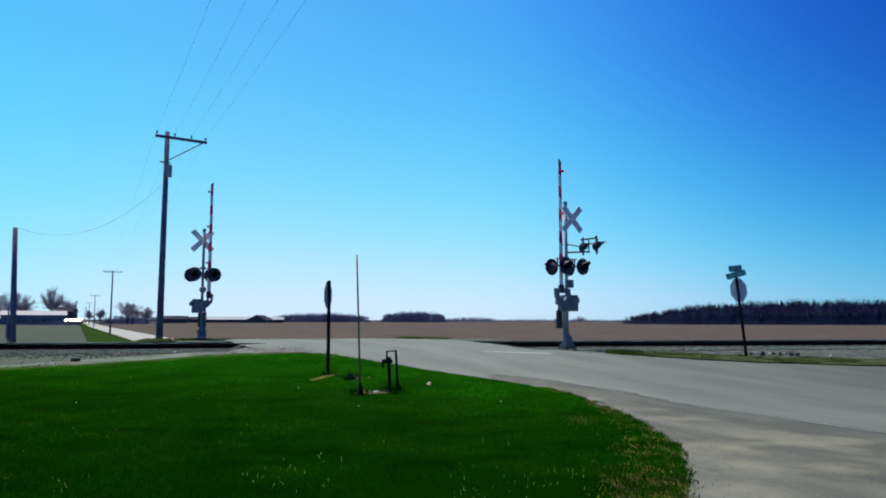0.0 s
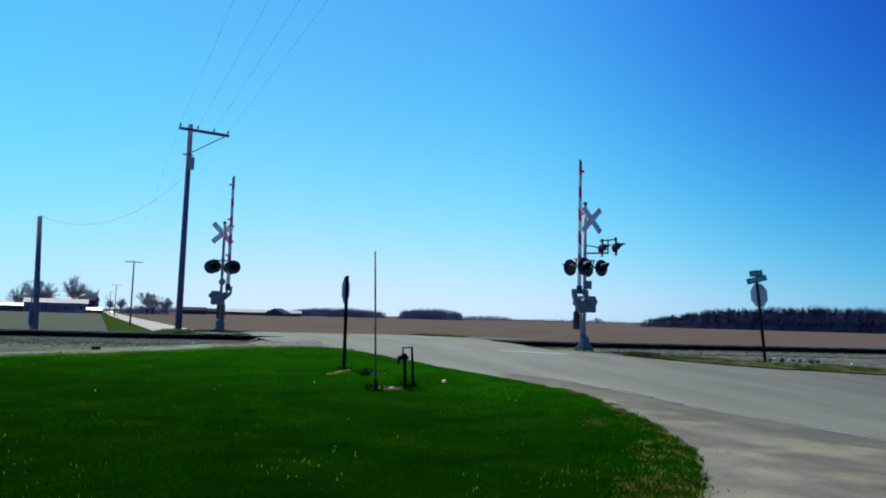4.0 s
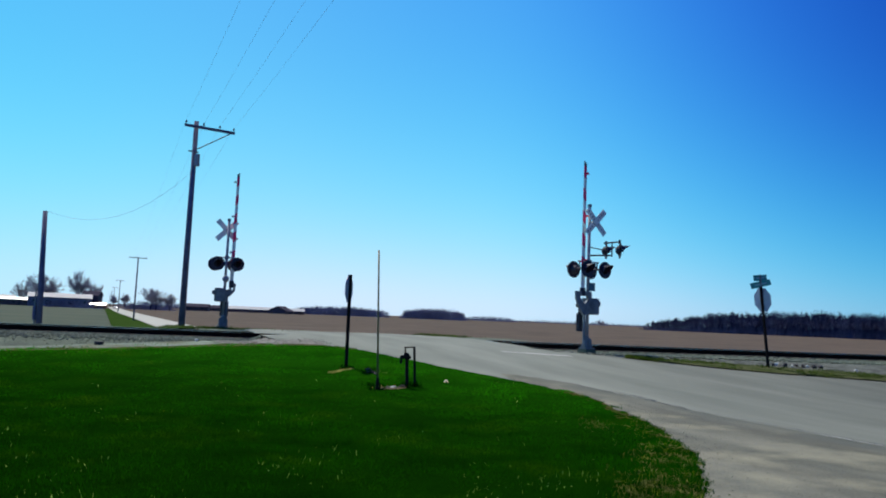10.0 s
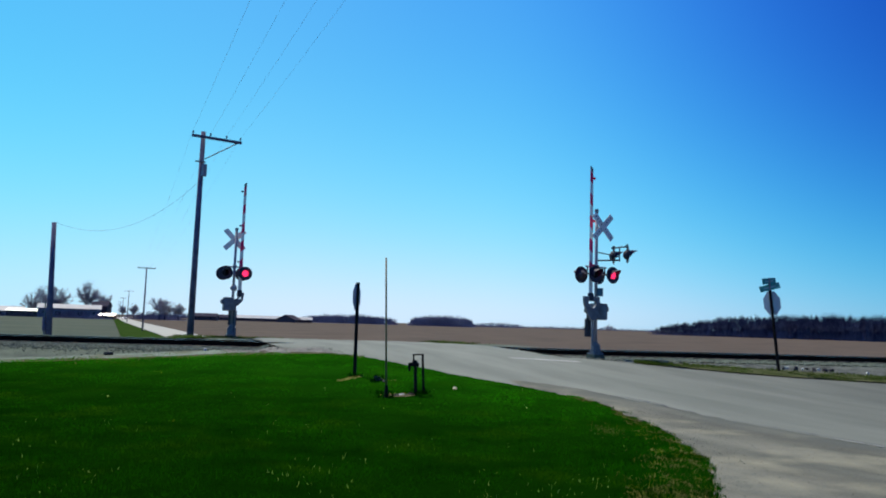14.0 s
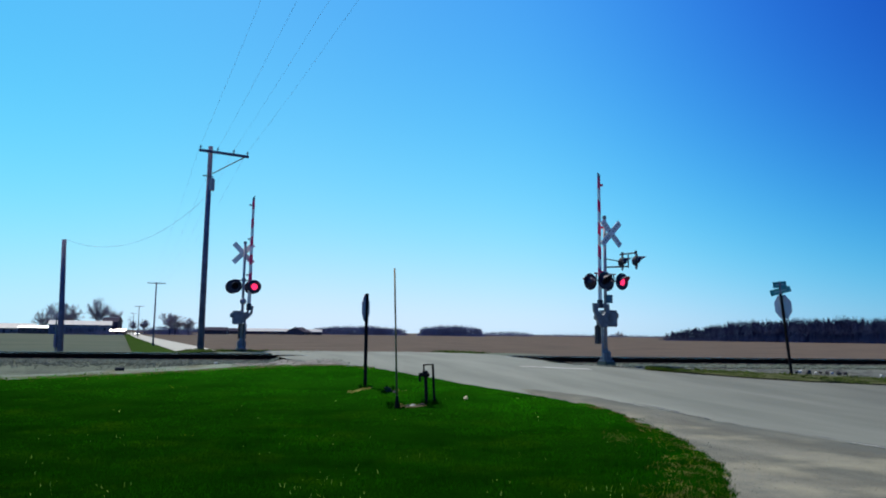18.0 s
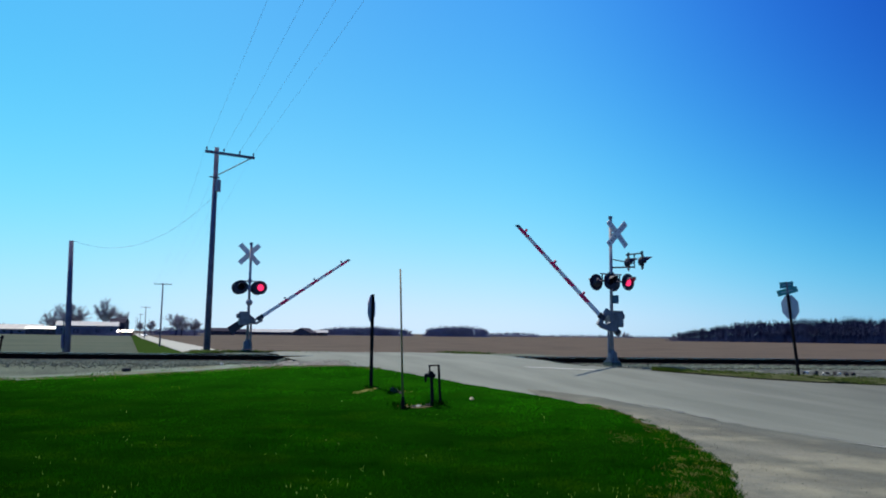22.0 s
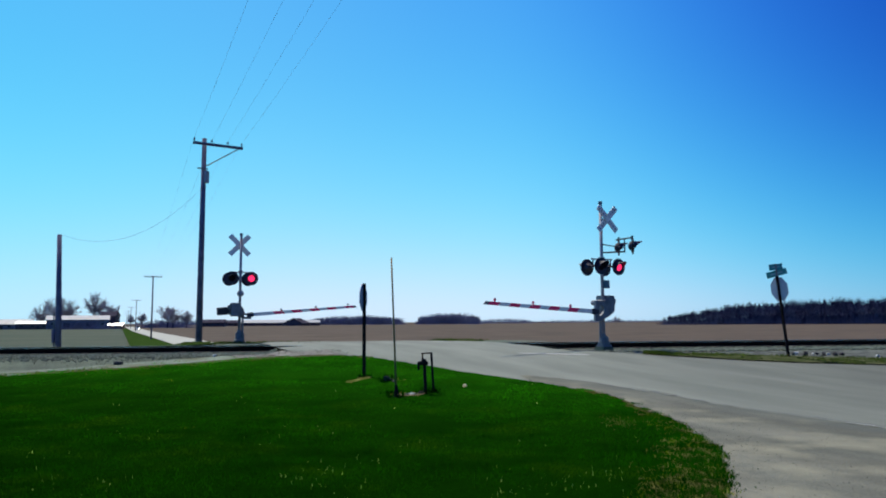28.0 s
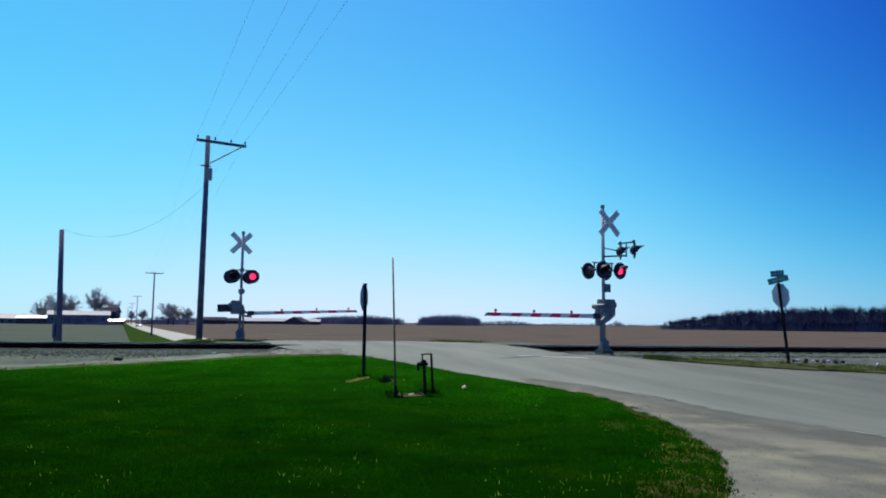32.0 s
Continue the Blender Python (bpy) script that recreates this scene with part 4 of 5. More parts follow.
def woodland(name, label, line, depth, count, height, seed, detail=2, fade=0.0, material=FAR_BARK):
    """A bare wood along a line of the plan: many grey-brown trees joined, with brush at its foot."""
    rng = random.Random(seed)
    limbs = []
    a, b = Vector(line[0]), Vector(line[1])
    side = (b - a).orthogonal().normalized()
    for i in range(count):
        t = rng.random() ** (1 - fade * 0.5)
        p = a.lerp(b, t) + side * rng.uniform(-depth, depth)
        z = ground(p.x, p.y) - 0.2
        round_off = 1.0 if fade else 0.6 + 0.4 * math.sin(math.pi * t) ** 0.6
        h = height * rng.uniform(0.74, 1.06) * (1 + 0.1 * noise.noise((p.x * 0.05, p.y * 0.05, seed))) * (1 - 1.6 * fade * (1 - t) ** 5) * round_off
        lean = Vector((rng.gauss(0, 0.04), rng.gauss(0, 0.04), 1)).normalized()
        foot = Vector((p.x, p.y, z))
        fork = foot + lean * h * 0.55
        r = h * rng.uniform(0.009, 0.015)
        limbs.append((foot, fork, r, r * 0.7))
        heart, wide = foot + lean * h * 0.66, h * rng.uniform(0.16, 0.26)
        for k in range(5 + detail):
            # limbs to the skin of a tall oval crown
            turn, up = rng.uniform(0, 2 * math.pi), rng.uniform(-0.5, 0.92)
            flat = math.sqrt(1 - up * up)
            end = heart + Vector((math.cos(turn) * flat * wide, math.sin(turn) * flat * wide, up * h * 0.33))
            start = foot.lerp(fork, rng.uniform(0.45, 1.0))
            limbs.append((start, end, r * 0.45, 0.06))
            way = (end - start).normalized()
            for j in range(7 + 2 * detail):
                s2 = start.lerp(end, rng.uniform(0.3, 1.0))
                way2 = (way + Vector((rng.gauss(0, 0.5), rng.gauss(0, 0.5), rng.gauss(0, 0.35)))).normalized()
                limbs.append((s2, s2 + way2 * h * rng.uniform(0.06, 0.14), 0.055, 0.03))
        for k in range(14):
            q = foot + Vector((rng.uniform(-4, 4), rng.uniform(-4, 4), 0))
            limbs.append((q, q + Vector((rng.uniform(-2, 2), rng.uniform(-1, 1), h * rng.uniform(0.12, 0.5))), 0.15, 0.07))
    ob = limbs_mesh(name, limbs, material)
    return tagged(ob, label, "woods", kind="stuff")


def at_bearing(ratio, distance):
    """A point of the plan at a bearing (sideways over ahead) and a depth, set to fit the camera's view."""
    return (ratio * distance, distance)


def build_trees():
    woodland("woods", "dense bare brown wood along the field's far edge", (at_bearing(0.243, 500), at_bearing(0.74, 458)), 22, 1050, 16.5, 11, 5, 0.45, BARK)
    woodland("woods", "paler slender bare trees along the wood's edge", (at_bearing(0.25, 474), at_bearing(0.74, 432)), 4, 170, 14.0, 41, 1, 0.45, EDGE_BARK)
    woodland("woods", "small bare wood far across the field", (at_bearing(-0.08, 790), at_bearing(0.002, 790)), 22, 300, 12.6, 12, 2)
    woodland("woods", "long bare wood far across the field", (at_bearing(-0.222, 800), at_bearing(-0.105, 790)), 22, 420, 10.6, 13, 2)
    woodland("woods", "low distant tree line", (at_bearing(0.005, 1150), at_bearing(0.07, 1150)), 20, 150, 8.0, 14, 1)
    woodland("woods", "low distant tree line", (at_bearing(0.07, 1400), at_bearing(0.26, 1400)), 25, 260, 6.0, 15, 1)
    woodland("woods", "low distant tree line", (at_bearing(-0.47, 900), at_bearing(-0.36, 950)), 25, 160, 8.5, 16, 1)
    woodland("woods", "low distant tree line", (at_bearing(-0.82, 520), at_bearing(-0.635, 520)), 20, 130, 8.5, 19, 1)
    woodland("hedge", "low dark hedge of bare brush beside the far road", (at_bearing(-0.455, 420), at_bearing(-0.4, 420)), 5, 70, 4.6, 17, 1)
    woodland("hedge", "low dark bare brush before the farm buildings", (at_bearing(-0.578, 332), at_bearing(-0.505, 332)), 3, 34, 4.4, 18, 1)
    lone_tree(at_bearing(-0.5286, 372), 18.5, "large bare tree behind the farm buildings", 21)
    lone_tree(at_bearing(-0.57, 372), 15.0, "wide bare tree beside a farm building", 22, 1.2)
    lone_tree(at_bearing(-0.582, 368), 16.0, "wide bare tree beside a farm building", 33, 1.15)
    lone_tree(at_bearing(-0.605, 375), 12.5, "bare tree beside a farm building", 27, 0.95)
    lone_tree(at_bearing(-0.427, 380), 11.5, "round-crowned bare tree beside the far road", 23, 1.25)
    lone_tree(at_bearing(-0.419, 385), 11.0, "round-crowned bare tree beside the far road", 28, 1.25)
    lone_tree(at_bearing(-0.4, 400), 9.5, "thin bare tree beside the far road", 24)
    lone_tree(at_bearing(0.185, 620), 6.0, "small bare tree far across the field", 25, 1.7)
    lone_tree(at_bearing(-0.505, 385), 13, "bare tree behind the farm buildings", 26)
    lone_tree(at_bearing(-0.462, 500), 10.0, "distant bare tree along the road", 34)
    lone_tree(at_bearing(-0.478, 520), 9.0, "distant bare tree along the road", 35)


build_trees()


# ---- farm buildings ----
# the barns' blue-grey is distant haze put into the wall colour
GREY_WALL = mat("hazed_blue_grey_siding", (0.13, 0.14, 0.2), 0.85, second=(0.08, 0.085, 0.13), scale=0.5, fine=5.0)
BRICK_WALL = mat("brick_shed", (0.32, 0.15, 0.1), 0.9, scale=1.0, fine=8.0)


def farm_building(at, size, turn, roof_height, wall, roof, label, doors=2, windows=4, group="distant farm buildings"):
    w, d, h = size
    b = thing("farm_building", (*at, ground(*at) - 0.1), label, "farm building", group, turn)
    part("wall", box((w, d, h), (0, 0, h / 2)), wall, b)
    bm = bmesh.new()
    o, t = 0.4, 0.15
    pts = [(-d / 2 - o, h - 0.15), (0, h + roof_height), (d / 2 + o, h - 0.15), (d / 2 + o, h - 0.15 + t), (0, h + roof_height + t), (-d / 2 - o, h - 0.15 + t)]
    ends = [[bm.verts.new((x, y, z)) for y, z in pts] for x in (-w / 2 - o, w / 2 + o)]
    for i in range(6):
        bm.faces.new((ends[0][i], ends[0][(i + 1) % 6], ends[1][(i + 1) % 6], ends[1][i]))
    bm.faces.new(ends[0][::-1]), bm.faces.new(ends[1])
    bmesh.ops.recalc_face_normals(bm, faces=bm.faces)
    part("roof", bm, roof, b)
    for x in (-w / 2 - 0.01, w / 2 + 0.01):
        gable = bmesh.new()
        rim = [[gable.verts.new((x + e, y, z)) for y, z in ((-d / 2, h - 0.1), (d / 2, h - 0.1), (0, h + roof_height - 0.05))] for e in (0, 0.1 if x < 0 else -0.1)]
        gable.faces.new(rim[0]), gable.faces.new(rim[1][::-1])
        for i in range(3):
            gable.faces.new((rim[0][i], rim[0][(i + 1) % 3], rim[1][(i + 1) % 3], rim[1][i]))
        bmesh.ops.recalc_face_normals(gable, faces=gable.faces)
        part("gable", gable, wall, b)
    for k in range(windows):
        x = -w / 2 + w * (k + 0.5) / windows
        part("window", box((min(1.4, w / windows * 0.5), 0.08, 0.9), (x, -d / 2 - 0.03, h * 0.58)), GLASS, b)
    for k in range(doors):
        x = -w / 2 + w * (k + 0.9) / (doors + 0.8)
        part("door", box((2.6 if h > 3 else 1.1, 0.1, min(h - 0.4, 2.8)), (x, -d / 2 - 0.04, min(h - 0.4, 2.8) / 2)), DARK_ROOF, b)
    return b


def build_farm():
    farm_building(at_bearing(-0.552, 352), (27, 12, 4.6), 27, 1.9, GREY_WALL, GREY_ROOF, "long low barn in hazy blue-grey with a grey metal roof", 2, 5)
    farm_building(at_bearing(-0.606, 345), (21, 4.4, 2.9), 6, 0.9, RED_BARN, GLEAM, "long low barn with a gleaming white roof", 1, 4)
    farm_building(at_bearing(-0.66, 350), (26, 9, 2.6), 27, 2.2, GREY_WALL, GREY_ROOF, "long low barn in hazy blue-grey", 1, 4)
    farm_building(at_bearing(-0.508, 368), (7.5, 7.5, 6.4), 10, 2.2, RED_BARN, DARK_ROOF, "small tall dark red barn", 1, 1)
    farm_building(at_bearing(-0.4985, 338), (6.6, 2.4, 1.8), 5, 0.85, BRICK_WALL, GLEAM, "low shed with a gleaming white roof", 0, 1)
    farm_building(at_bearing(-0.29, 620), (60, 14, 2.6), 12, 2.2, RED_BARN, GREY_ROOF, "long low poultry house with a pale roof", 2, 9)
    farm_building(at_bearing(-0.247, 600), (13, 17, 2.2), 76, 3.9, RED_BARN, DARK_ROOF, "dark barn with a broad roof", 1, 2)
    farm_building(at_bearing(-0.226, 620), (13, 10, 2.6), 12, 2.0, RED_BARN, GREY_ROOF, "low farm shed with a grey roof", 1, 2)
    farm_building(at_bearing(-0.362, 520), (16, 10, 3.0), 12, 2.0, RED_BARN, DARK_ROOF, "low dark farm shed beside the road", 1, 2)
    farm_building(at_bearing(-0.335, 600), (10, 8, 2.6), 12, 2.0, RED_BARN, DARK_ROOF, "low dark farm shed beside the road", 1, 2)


build_farm()


# ---- a car far down the road ----
def build_car():
    car = thing("car", (0, 0, 0), "white car with lit headlights far down the road", "car")
    body = box((1.8, 4.4, 0.62), (0, 0, 0.6), bevel=0.12)
    part("body", body, CAR_WHITE, car)
    cabin = bmesh.new()
    rows = [((-0.78, -1.0), (0.78, 1.75), 0.9), ((-0.62, -0.45), (0.62, 1.25), 1.46)]
    rings = [[cabin.verts.new((x, y, z)) for x, y in ((lo[0], lo[1]), (hi[0], lo[1]), (hi[0], hi[1]), (lo[0], hi[1]))] for lo, hi, z in rows]
    for i in range(4):
        cabin.faces.new((rings[0][i], rings[0][(i + 1) % 4], rings[1][(i + 1) % 4], rings[1][i]))
    cabin.faces.new(rings[1]), cabin.faces.new(rings[0][::-1])
    part("cabin", cabin, CAR_WHITE, car)
    part("windscreen", box((1.28, 0.02, 0.6), (0, -0.76, 1.18), (-45, 0, 0)), GLASS, car)
    for x in (-0.8, 0.8):
        for y in (-1.4, 1.4):
            wheel = part("wheel", rod((x - 0.1, y, 0.32), (x + 0.1, y, 0.32), 0.32, 0.32, 16), BLACK, car)
            part("rim", rod((x - 0.105, y, 0.32), (x + 0.105, y, 0.32), 0.19, 0.19, 12), GALV, wheel)
        part("headlight", box((0.36, 0.06, 0.18), (x * 0.78, -2.2, 0.68), bevel=0.03), HEADLAMP, car)
    part("bumper", box((1.7, 0.12, 0.2), (0, -2.2, 0.42), bevel=0.03), BLACK, car)
    return car


CAR_WHITE = mat("white_car_paint", (0.75, 0.75, 0.75), 0.3, scale=1.0, fine=5.0)
HEADLAMP = glow("headlamp", (1.0, 0.97, 0.9), 9.0)
CAR = build_car()


# ---- grass, stones and litter ----
def inside_lawn(x, y):
    poly = np.array(LAWN_LINE + [(-60, -14)])
    hit = np.zeros(len(x), bool)
    for (x0, y0), (x1, y1) in zip(poly, np.roll(poly, -1, 0)):
        cross = ((y0 > y) != (y1 > y)) & (x < (x1 - x0) * (y - y0) / (y1 - y0 + 1e-12) + x0)
        hit ^= cross
    return hit


def blades(name, x, y, high, wide, material, label, rng, lean=0.5, lift=0.0):
    """One tapering blade of two triangles at every point."""
    count = len(x)
    z = np.array([ground(a, b) for a, b in zip(x, y)]) + lift - 0.01
    turn, tilt, way = rng.uniform(0, np.pi, count), rng.normal(0, lean, count), rng.uniform(0, 2 * np.pi, count)
    dx, dy = np.cos(turn) * wide / 2, np.sin(turn) * wide / 2
    ox, oy = np.cos(way) * np.sin(tilt) * high, np.sin(way) * np.sin(tilt) * high
    top = high * np.cos(tilt)
    v = np.empty((count, 5, 3))
    v[:, 0] = np.stack([x - dx, y - dy, z], 1)
    v[:, 1] = np.stack([x + dx, y + dy, z], 1)
    v[:, 2] = np.stack([x + dx * 0.7 + ox * 0.4, y + dy * 0.7 + oy * 0.4, z + top * 0.6], 1)
    v[:, 3] = np.stack([x - dx * 0.7 + ox * 0.4, y - dy * 0.7 + oy * 0.4, z + top * 0.6], 1)
    v[:, 4] = np.stack([x + ox, y + oy, z + top], 1)
    base = np.arange(count)[:, None] * 5
    loops = np.concatenate([base + [0, 1, 2, 3], base + [3, 2, 4]], 1).ravel()
    me = bpy.data.meshes.new(name)
    me.vertices.add(count * 5)
    me.vertices.foreach_set("co", v.ravel())
    me.loops.add(count * 7)
    me.loops.foreach_set("vertex_index", loops.astype(np.int32))
    me.polygons.add(count * 2)
    me.polygons.foreach_set("loop_start", (np.arange(count)[:, None] * 7 + [0, 4]).ravel().astype(np.int32))
    me.update(calc_edges=True)
    me.materials.append(material)
    return tagged(new(name, me), label, "grass", kind="stuff")


# the lawn's lip along the drive: y, x
LIP = ([4, 5, 7.2, 9.6, 12.5, 14.2, 16.1, 17], [1.16, 1.5, 2.26, 2.9, 2.98, 2.85, 2.4, 1.9])


def worn_depth(x, y):
    """How far the turf is worn in from the lip of the drive."""
    rough = np.array([noise.noise((p * 1.1, q * 0.9, 5.0)) + 0.4 * noise.noise((p * 4, q * 3, 2.0)) for p, q in zip(x, y)])
    return np.clip(0.4 + 0.5 * rough, 0.1, 0.65) * np.interp(y, [4, 8, 11, 14.5], [1.15, 1.0, 0.5, 0.12])


def build_grass():
    rng = np.random.default_rng(5)
    # rings round the mown front: finer and closer blades where one stands nearer
    for r0, r1, close, blade in ((4.4, 7, 2700, 0.006), (7, 10, 1700, 0.0085), (10, 14, 1050, 0.012), (14, 19, 640, 0.017), (19, 27, 330, 0.026), (27, 44, 60, 0.045)):
        count = int(close * radians(76) / 2 * (r1 * r1 - r0 * r0))
        r = np.sqrt(rng.uniform(r0 * r0, r1 * r1, count))
        side = np.radians(rng.uniform(-41, 35, count))
        x, y = r * np.sin(side), r * np.cos(side)
        keep = inside_lawn(x, y)
        x, y, r = x[keep], y[keep], r[keep]
        # worn thin along the lip of the drive
        lip = np.interp(y, *LIP)
        worn = np.clip((lip - x) / np.maximum(worn_depth(x, y), 1e-3), 0, 1)
        clump = np.array([noise.noise((p * 3.1, q * 2.6, 6.0)) for p, q in zip(x, y)])
        keep = (worn >= 1) | (rng.random(len(x)) < np.where(clump > -0.08, 1.0, 0.25) * (0.45 + 0.55 * worn ** 1.5))
        x, y, r = x[keep], y[keep], r[keep]
        patchy = np.array([noise.noise((p * 0.5, q * 0.5, 3.0)) + 0.6 * noise.noise((p * 1.9, q * 1.9, 8.0)) for p, q in zip(x, y)])
        high = rng.uniform(0.024, 0.048, len(x)) * (1 + 0.8 * patchy) * np.interp(r, [6, 10, 14, 20], [1.15, 0.95, 0.75, 0.6])
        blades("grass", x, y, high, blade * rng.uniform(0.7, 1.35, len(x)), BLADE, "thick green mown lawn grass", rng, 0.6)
    x = rng.uniform(-40, 3, 30000)
    y = rng.uniform(-13, 19, 30000)
    k = inside_lawn(x, y) & (np.hypot(x, y) > 2) & ((y < 3) | (np.abs(x) > 0.9 * y))
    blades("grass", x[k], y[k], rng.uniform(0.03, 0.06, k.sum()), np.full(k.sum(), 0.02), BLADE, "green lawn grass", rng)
    # pale stems, standing a little above the turf in loose companies
    drop = np.radians(4.2 + 14.5 * rng.random(2800) ** 0.6)
    r, side = EYE / np.tan(drop), np.radians(rng.uniform(-40, 34, 2800))
    x, y = r * np.sin(side), r * np.cos(side)
    k = inside_lawn(x, y) & (np.array([noise.noise((p * 0.9, q * 0.6, 12.0)) for p, q in zip(x, y)]) > 0.1) & (rng.random(2800) < 0.8)
    blades("seed_heads", x[k], y[k], rng.uniform(0.03, 0.065, k.sum()), 0.003 * np.clip(r[k] / 6, 1, 2.6) * rng.uniform(0.5, 1.4, k.sum()), PALE, "scattered pale dry grass stems", rng, 0.35)
    # small tufts, dry, olive and green, on the worn lip
    for name, count, material, label, tall, flat in (("dry_tufts", 5000, DRY, "dry yellow grass along the worn lawn edge", 0.05, 0.9), ("leaf_litter", 6000, LITTER, "brown leaf litter along the worn lawn edge", 0.04, 1.1), ("edge_grass", 24000, BLADE, "stray green tufts creeping over the lawn's edge", 0.055, 0.7)):
        y = rng.uniform(4.4, 16.5, count)
        x = np.interp(y, *LIP) + 0.06 + np.abs(rng.normal(0, 0.08, count))
        x = x - rng.random(count) ** 0.8 * (0.15 + 1.05 * worn_depth(x, y))
        tuft = np.array([noise.noise((p * 3.0, q * 2.6, len(name) * 1.7)) for p, q in zip(x, y)]) > 0.04
        x, y = x[tuft], y[tuft]
        blades(name, x, y, rng.uniform(0.4, 1.0, len(x)) * tall, rng.uniform(0.006, 0.016, len(x)), material, label, rng, flat)
    for cx, cy, sx, sy, count in ((2.2, 12.0, 0.14, 0.3, 260), (2.35, 9.3, 0.16, 0.4, 240), (2.0, 8.0, 0.16, 0.35, 200)):
        blades("dry_tufts", rng.normal(cx, sx, count), rng.normal(cy, sy, count), rng.uniform(0.02, 0.06, count), rng.uniform(0.006, 0.014, count), DRY, "dry yellowed turf near the lawn's edge", rng, 0.8)
    # ragged tussocks and straw that lean out over the worn lip
    cy = 4.6 + 8.5 * rng.random(520) ** 1.3
    cx = np.interp(cy, *LIP) + 0.1 - rng.random(520) ** 1.2 * np.interp(cy, [4.6, 8, 13], [1.1, 0.8, 0.25])
    for name, first, last, each, material, tall, label in (("edge_tussocks", 0, 400, 42, BLADE, 0.085, "ragged green tussocks along the worn lawn edge"), ("edge_straw", 330, 520, 26, STRAW, 0.05, "yellow straw lying along the worn lawn edge"), ("edge_weeds", 280, 380, 16, WEED, 0.07, "yellow-green weeds along the worn lawn edge")):
        pick = np.repeat(np.arange(first, last), each)
        x, y = cx[pick] + rng.normal(0, 0.045, len(pick)), cy[pick] + rng.normal(0, 0.055, len(pick))
        blades(name, x, y, rng.uniform(0.4, 1.0, len(pick)) * tall, rng.uniform(0.005, 0.011, len(pick)), material, label, rng, 0.9)
    # rough grass behind the track round the gate and the pole
    n, along = rng.uniform(1.3, 8.6, 15000), rng.normal(36.6, 1.5, 15000)
    x, y = RN.x * n + RU.x * along, RN.y * n + RU.y * along
    rough = np.array([noise.noise((a * 0.7, b * 0.7, 2.0)) for a, b in zip(x, y)]) > -0.15
    rough &= np.abs(n - 10.3) > 2.2
    blades("rough_grass", x[rough], y[rough], rng.uniform(0.04, 0.13, rough.sum()), rng.uniform(0.03, 0.07, rough.sum()), VERGE_BLADE, "rough dark grass behind the track beside the gate", rng, 0.5)
    k = rough & (rng.random(len(n)) < 0.35)
    blades("dry_stalks", x[k], y[k], rng.uniform(0.03, 0.12, k.sum()), rng.uniform(0.012, 0.03, k.sum()), DRY, "dry stalks behind the track", rng, 0.6)
    n, along = 13.25 + np.abs(rng.normal(0, 0.9, 9000)), rng.uniform(29.8, 46, 9000)
    x, y = RN.x * n + RU.x * along, RN.y * n + RU.y * along
    blades("rough_grass", x, y, rng.uniform(0.05, 0.17, len(n)), rng.uniform(0.02, 0.05, len(n)), VERGE_BLADE, "low green grass along the far road past the track", rng, 0.6)
    # ragged dry fringe where the lawn meets the gravel
    for name, count, material, spread, label in (("dry_fringe", 5000, DRY, 0.55, "dry grass fringe between lawn and gravel"), ("fringe_grass", 7000, BLADE, 0.4, "thin green grass straggling into the gravel")):
        x = rng.uniform(-27, -3.2, count)
        y = np.interp(x, [-30, -20, -13.8, -10.9, -8.3, -6.3, -4.3, -2.6], [18.6, 20.3, 21.6, 22.0, 22.7, 23.1, 23.1, 22.0]) + rng.normal(0.25, spread, count) * np.interp(x, [-20, -8, -4], [1.3, 1.0, 0.3])
        k = np.array([noise.noise((p * 0.8, q * 1.6, 4.0 + spread)) for p, q in zip(x, y)]) > -0.12
        blades(name, x[k], y[k], rng.uniform(0.02, 0.06, k.sum()), rng.uniform(0.015, 0.04, k.sum()), material, label, rng, 0.9)
    at = np.array([(-8.0, 18.6), (-7.7, 18.4), (-4.4, 11.2)])[rng.integers(0, 3, 20)] + rng.normal(0, 0.12, (20, 2))
    blades("pale_weeds", at[:, 0], at[:, 1], rng.uniform(0.03, 0.07, 20), rng.uniform(0.005, 0.01, 20), WEED, "small clumps of yellow-green weeds in the lawn", rng, 0.8)
    # weeds left standing round the posts
    spots = np.array([(-1.67, 15.15), (-1.75, 15.6), (-2.86, 18.5), (-1.12, 15.68), (-0.98, 15.95), (-2.25, 18.2), (-2.14, 17.8)])
    at = spots[rng.integers(0, len(spots), 700)] + rng.normal(0, 0.11, (700, 2))
    blades("weeds", at[:, 0], at[:, 1], rng.uniform(0.05, 0.15, 700), rng.uniform(0.008, 0.018, 700), LAWN, "dark uncut grass around the posts", rng, 0.6)
    u = rng.random(420)
    straw = np.stack([-3.08 + 0.36 * u, 17.5 + 0.95 * u], 1) + rng.normal(0, 0.05, (420, 2))
    straw[300:] = np.array([(-1.55, 15.5), (-1.3, 15.55), (-2.0, 17.9)])[rng.integers(0, 3, 120)] + rng.normal(0, 0.12, (120, 2))
    blades("straw", straw[:, 0], straw[:, 1], rng.uniform(0.03, 0.06, 420), rng.uniform(0.01, 0.024, 420), STRAW, "flattened yellow straw at the foot of the posts", rng, 1.3)
    # far verges
    t = rng.random(16000)
    low = np.array([VERGE_LOW[i] for i in range(7)])
    high_line = np.array([VERGE_HIGH[i] for i in range(7)])
    f = t * 6 * (1 - 1e-9)
    i, u, w = f.astype(int), f % 1, rng.beta(1.6, 1.6, len(f)) * 1.2 - 0.1
    a = low[i] + (low[i + 1] - low[i]) * u[:, None]
    b = high_line[i] + (high_line[i + 1] - high_line[i]) * u[:, None]
    p = a + (b - a) * w[:, None]
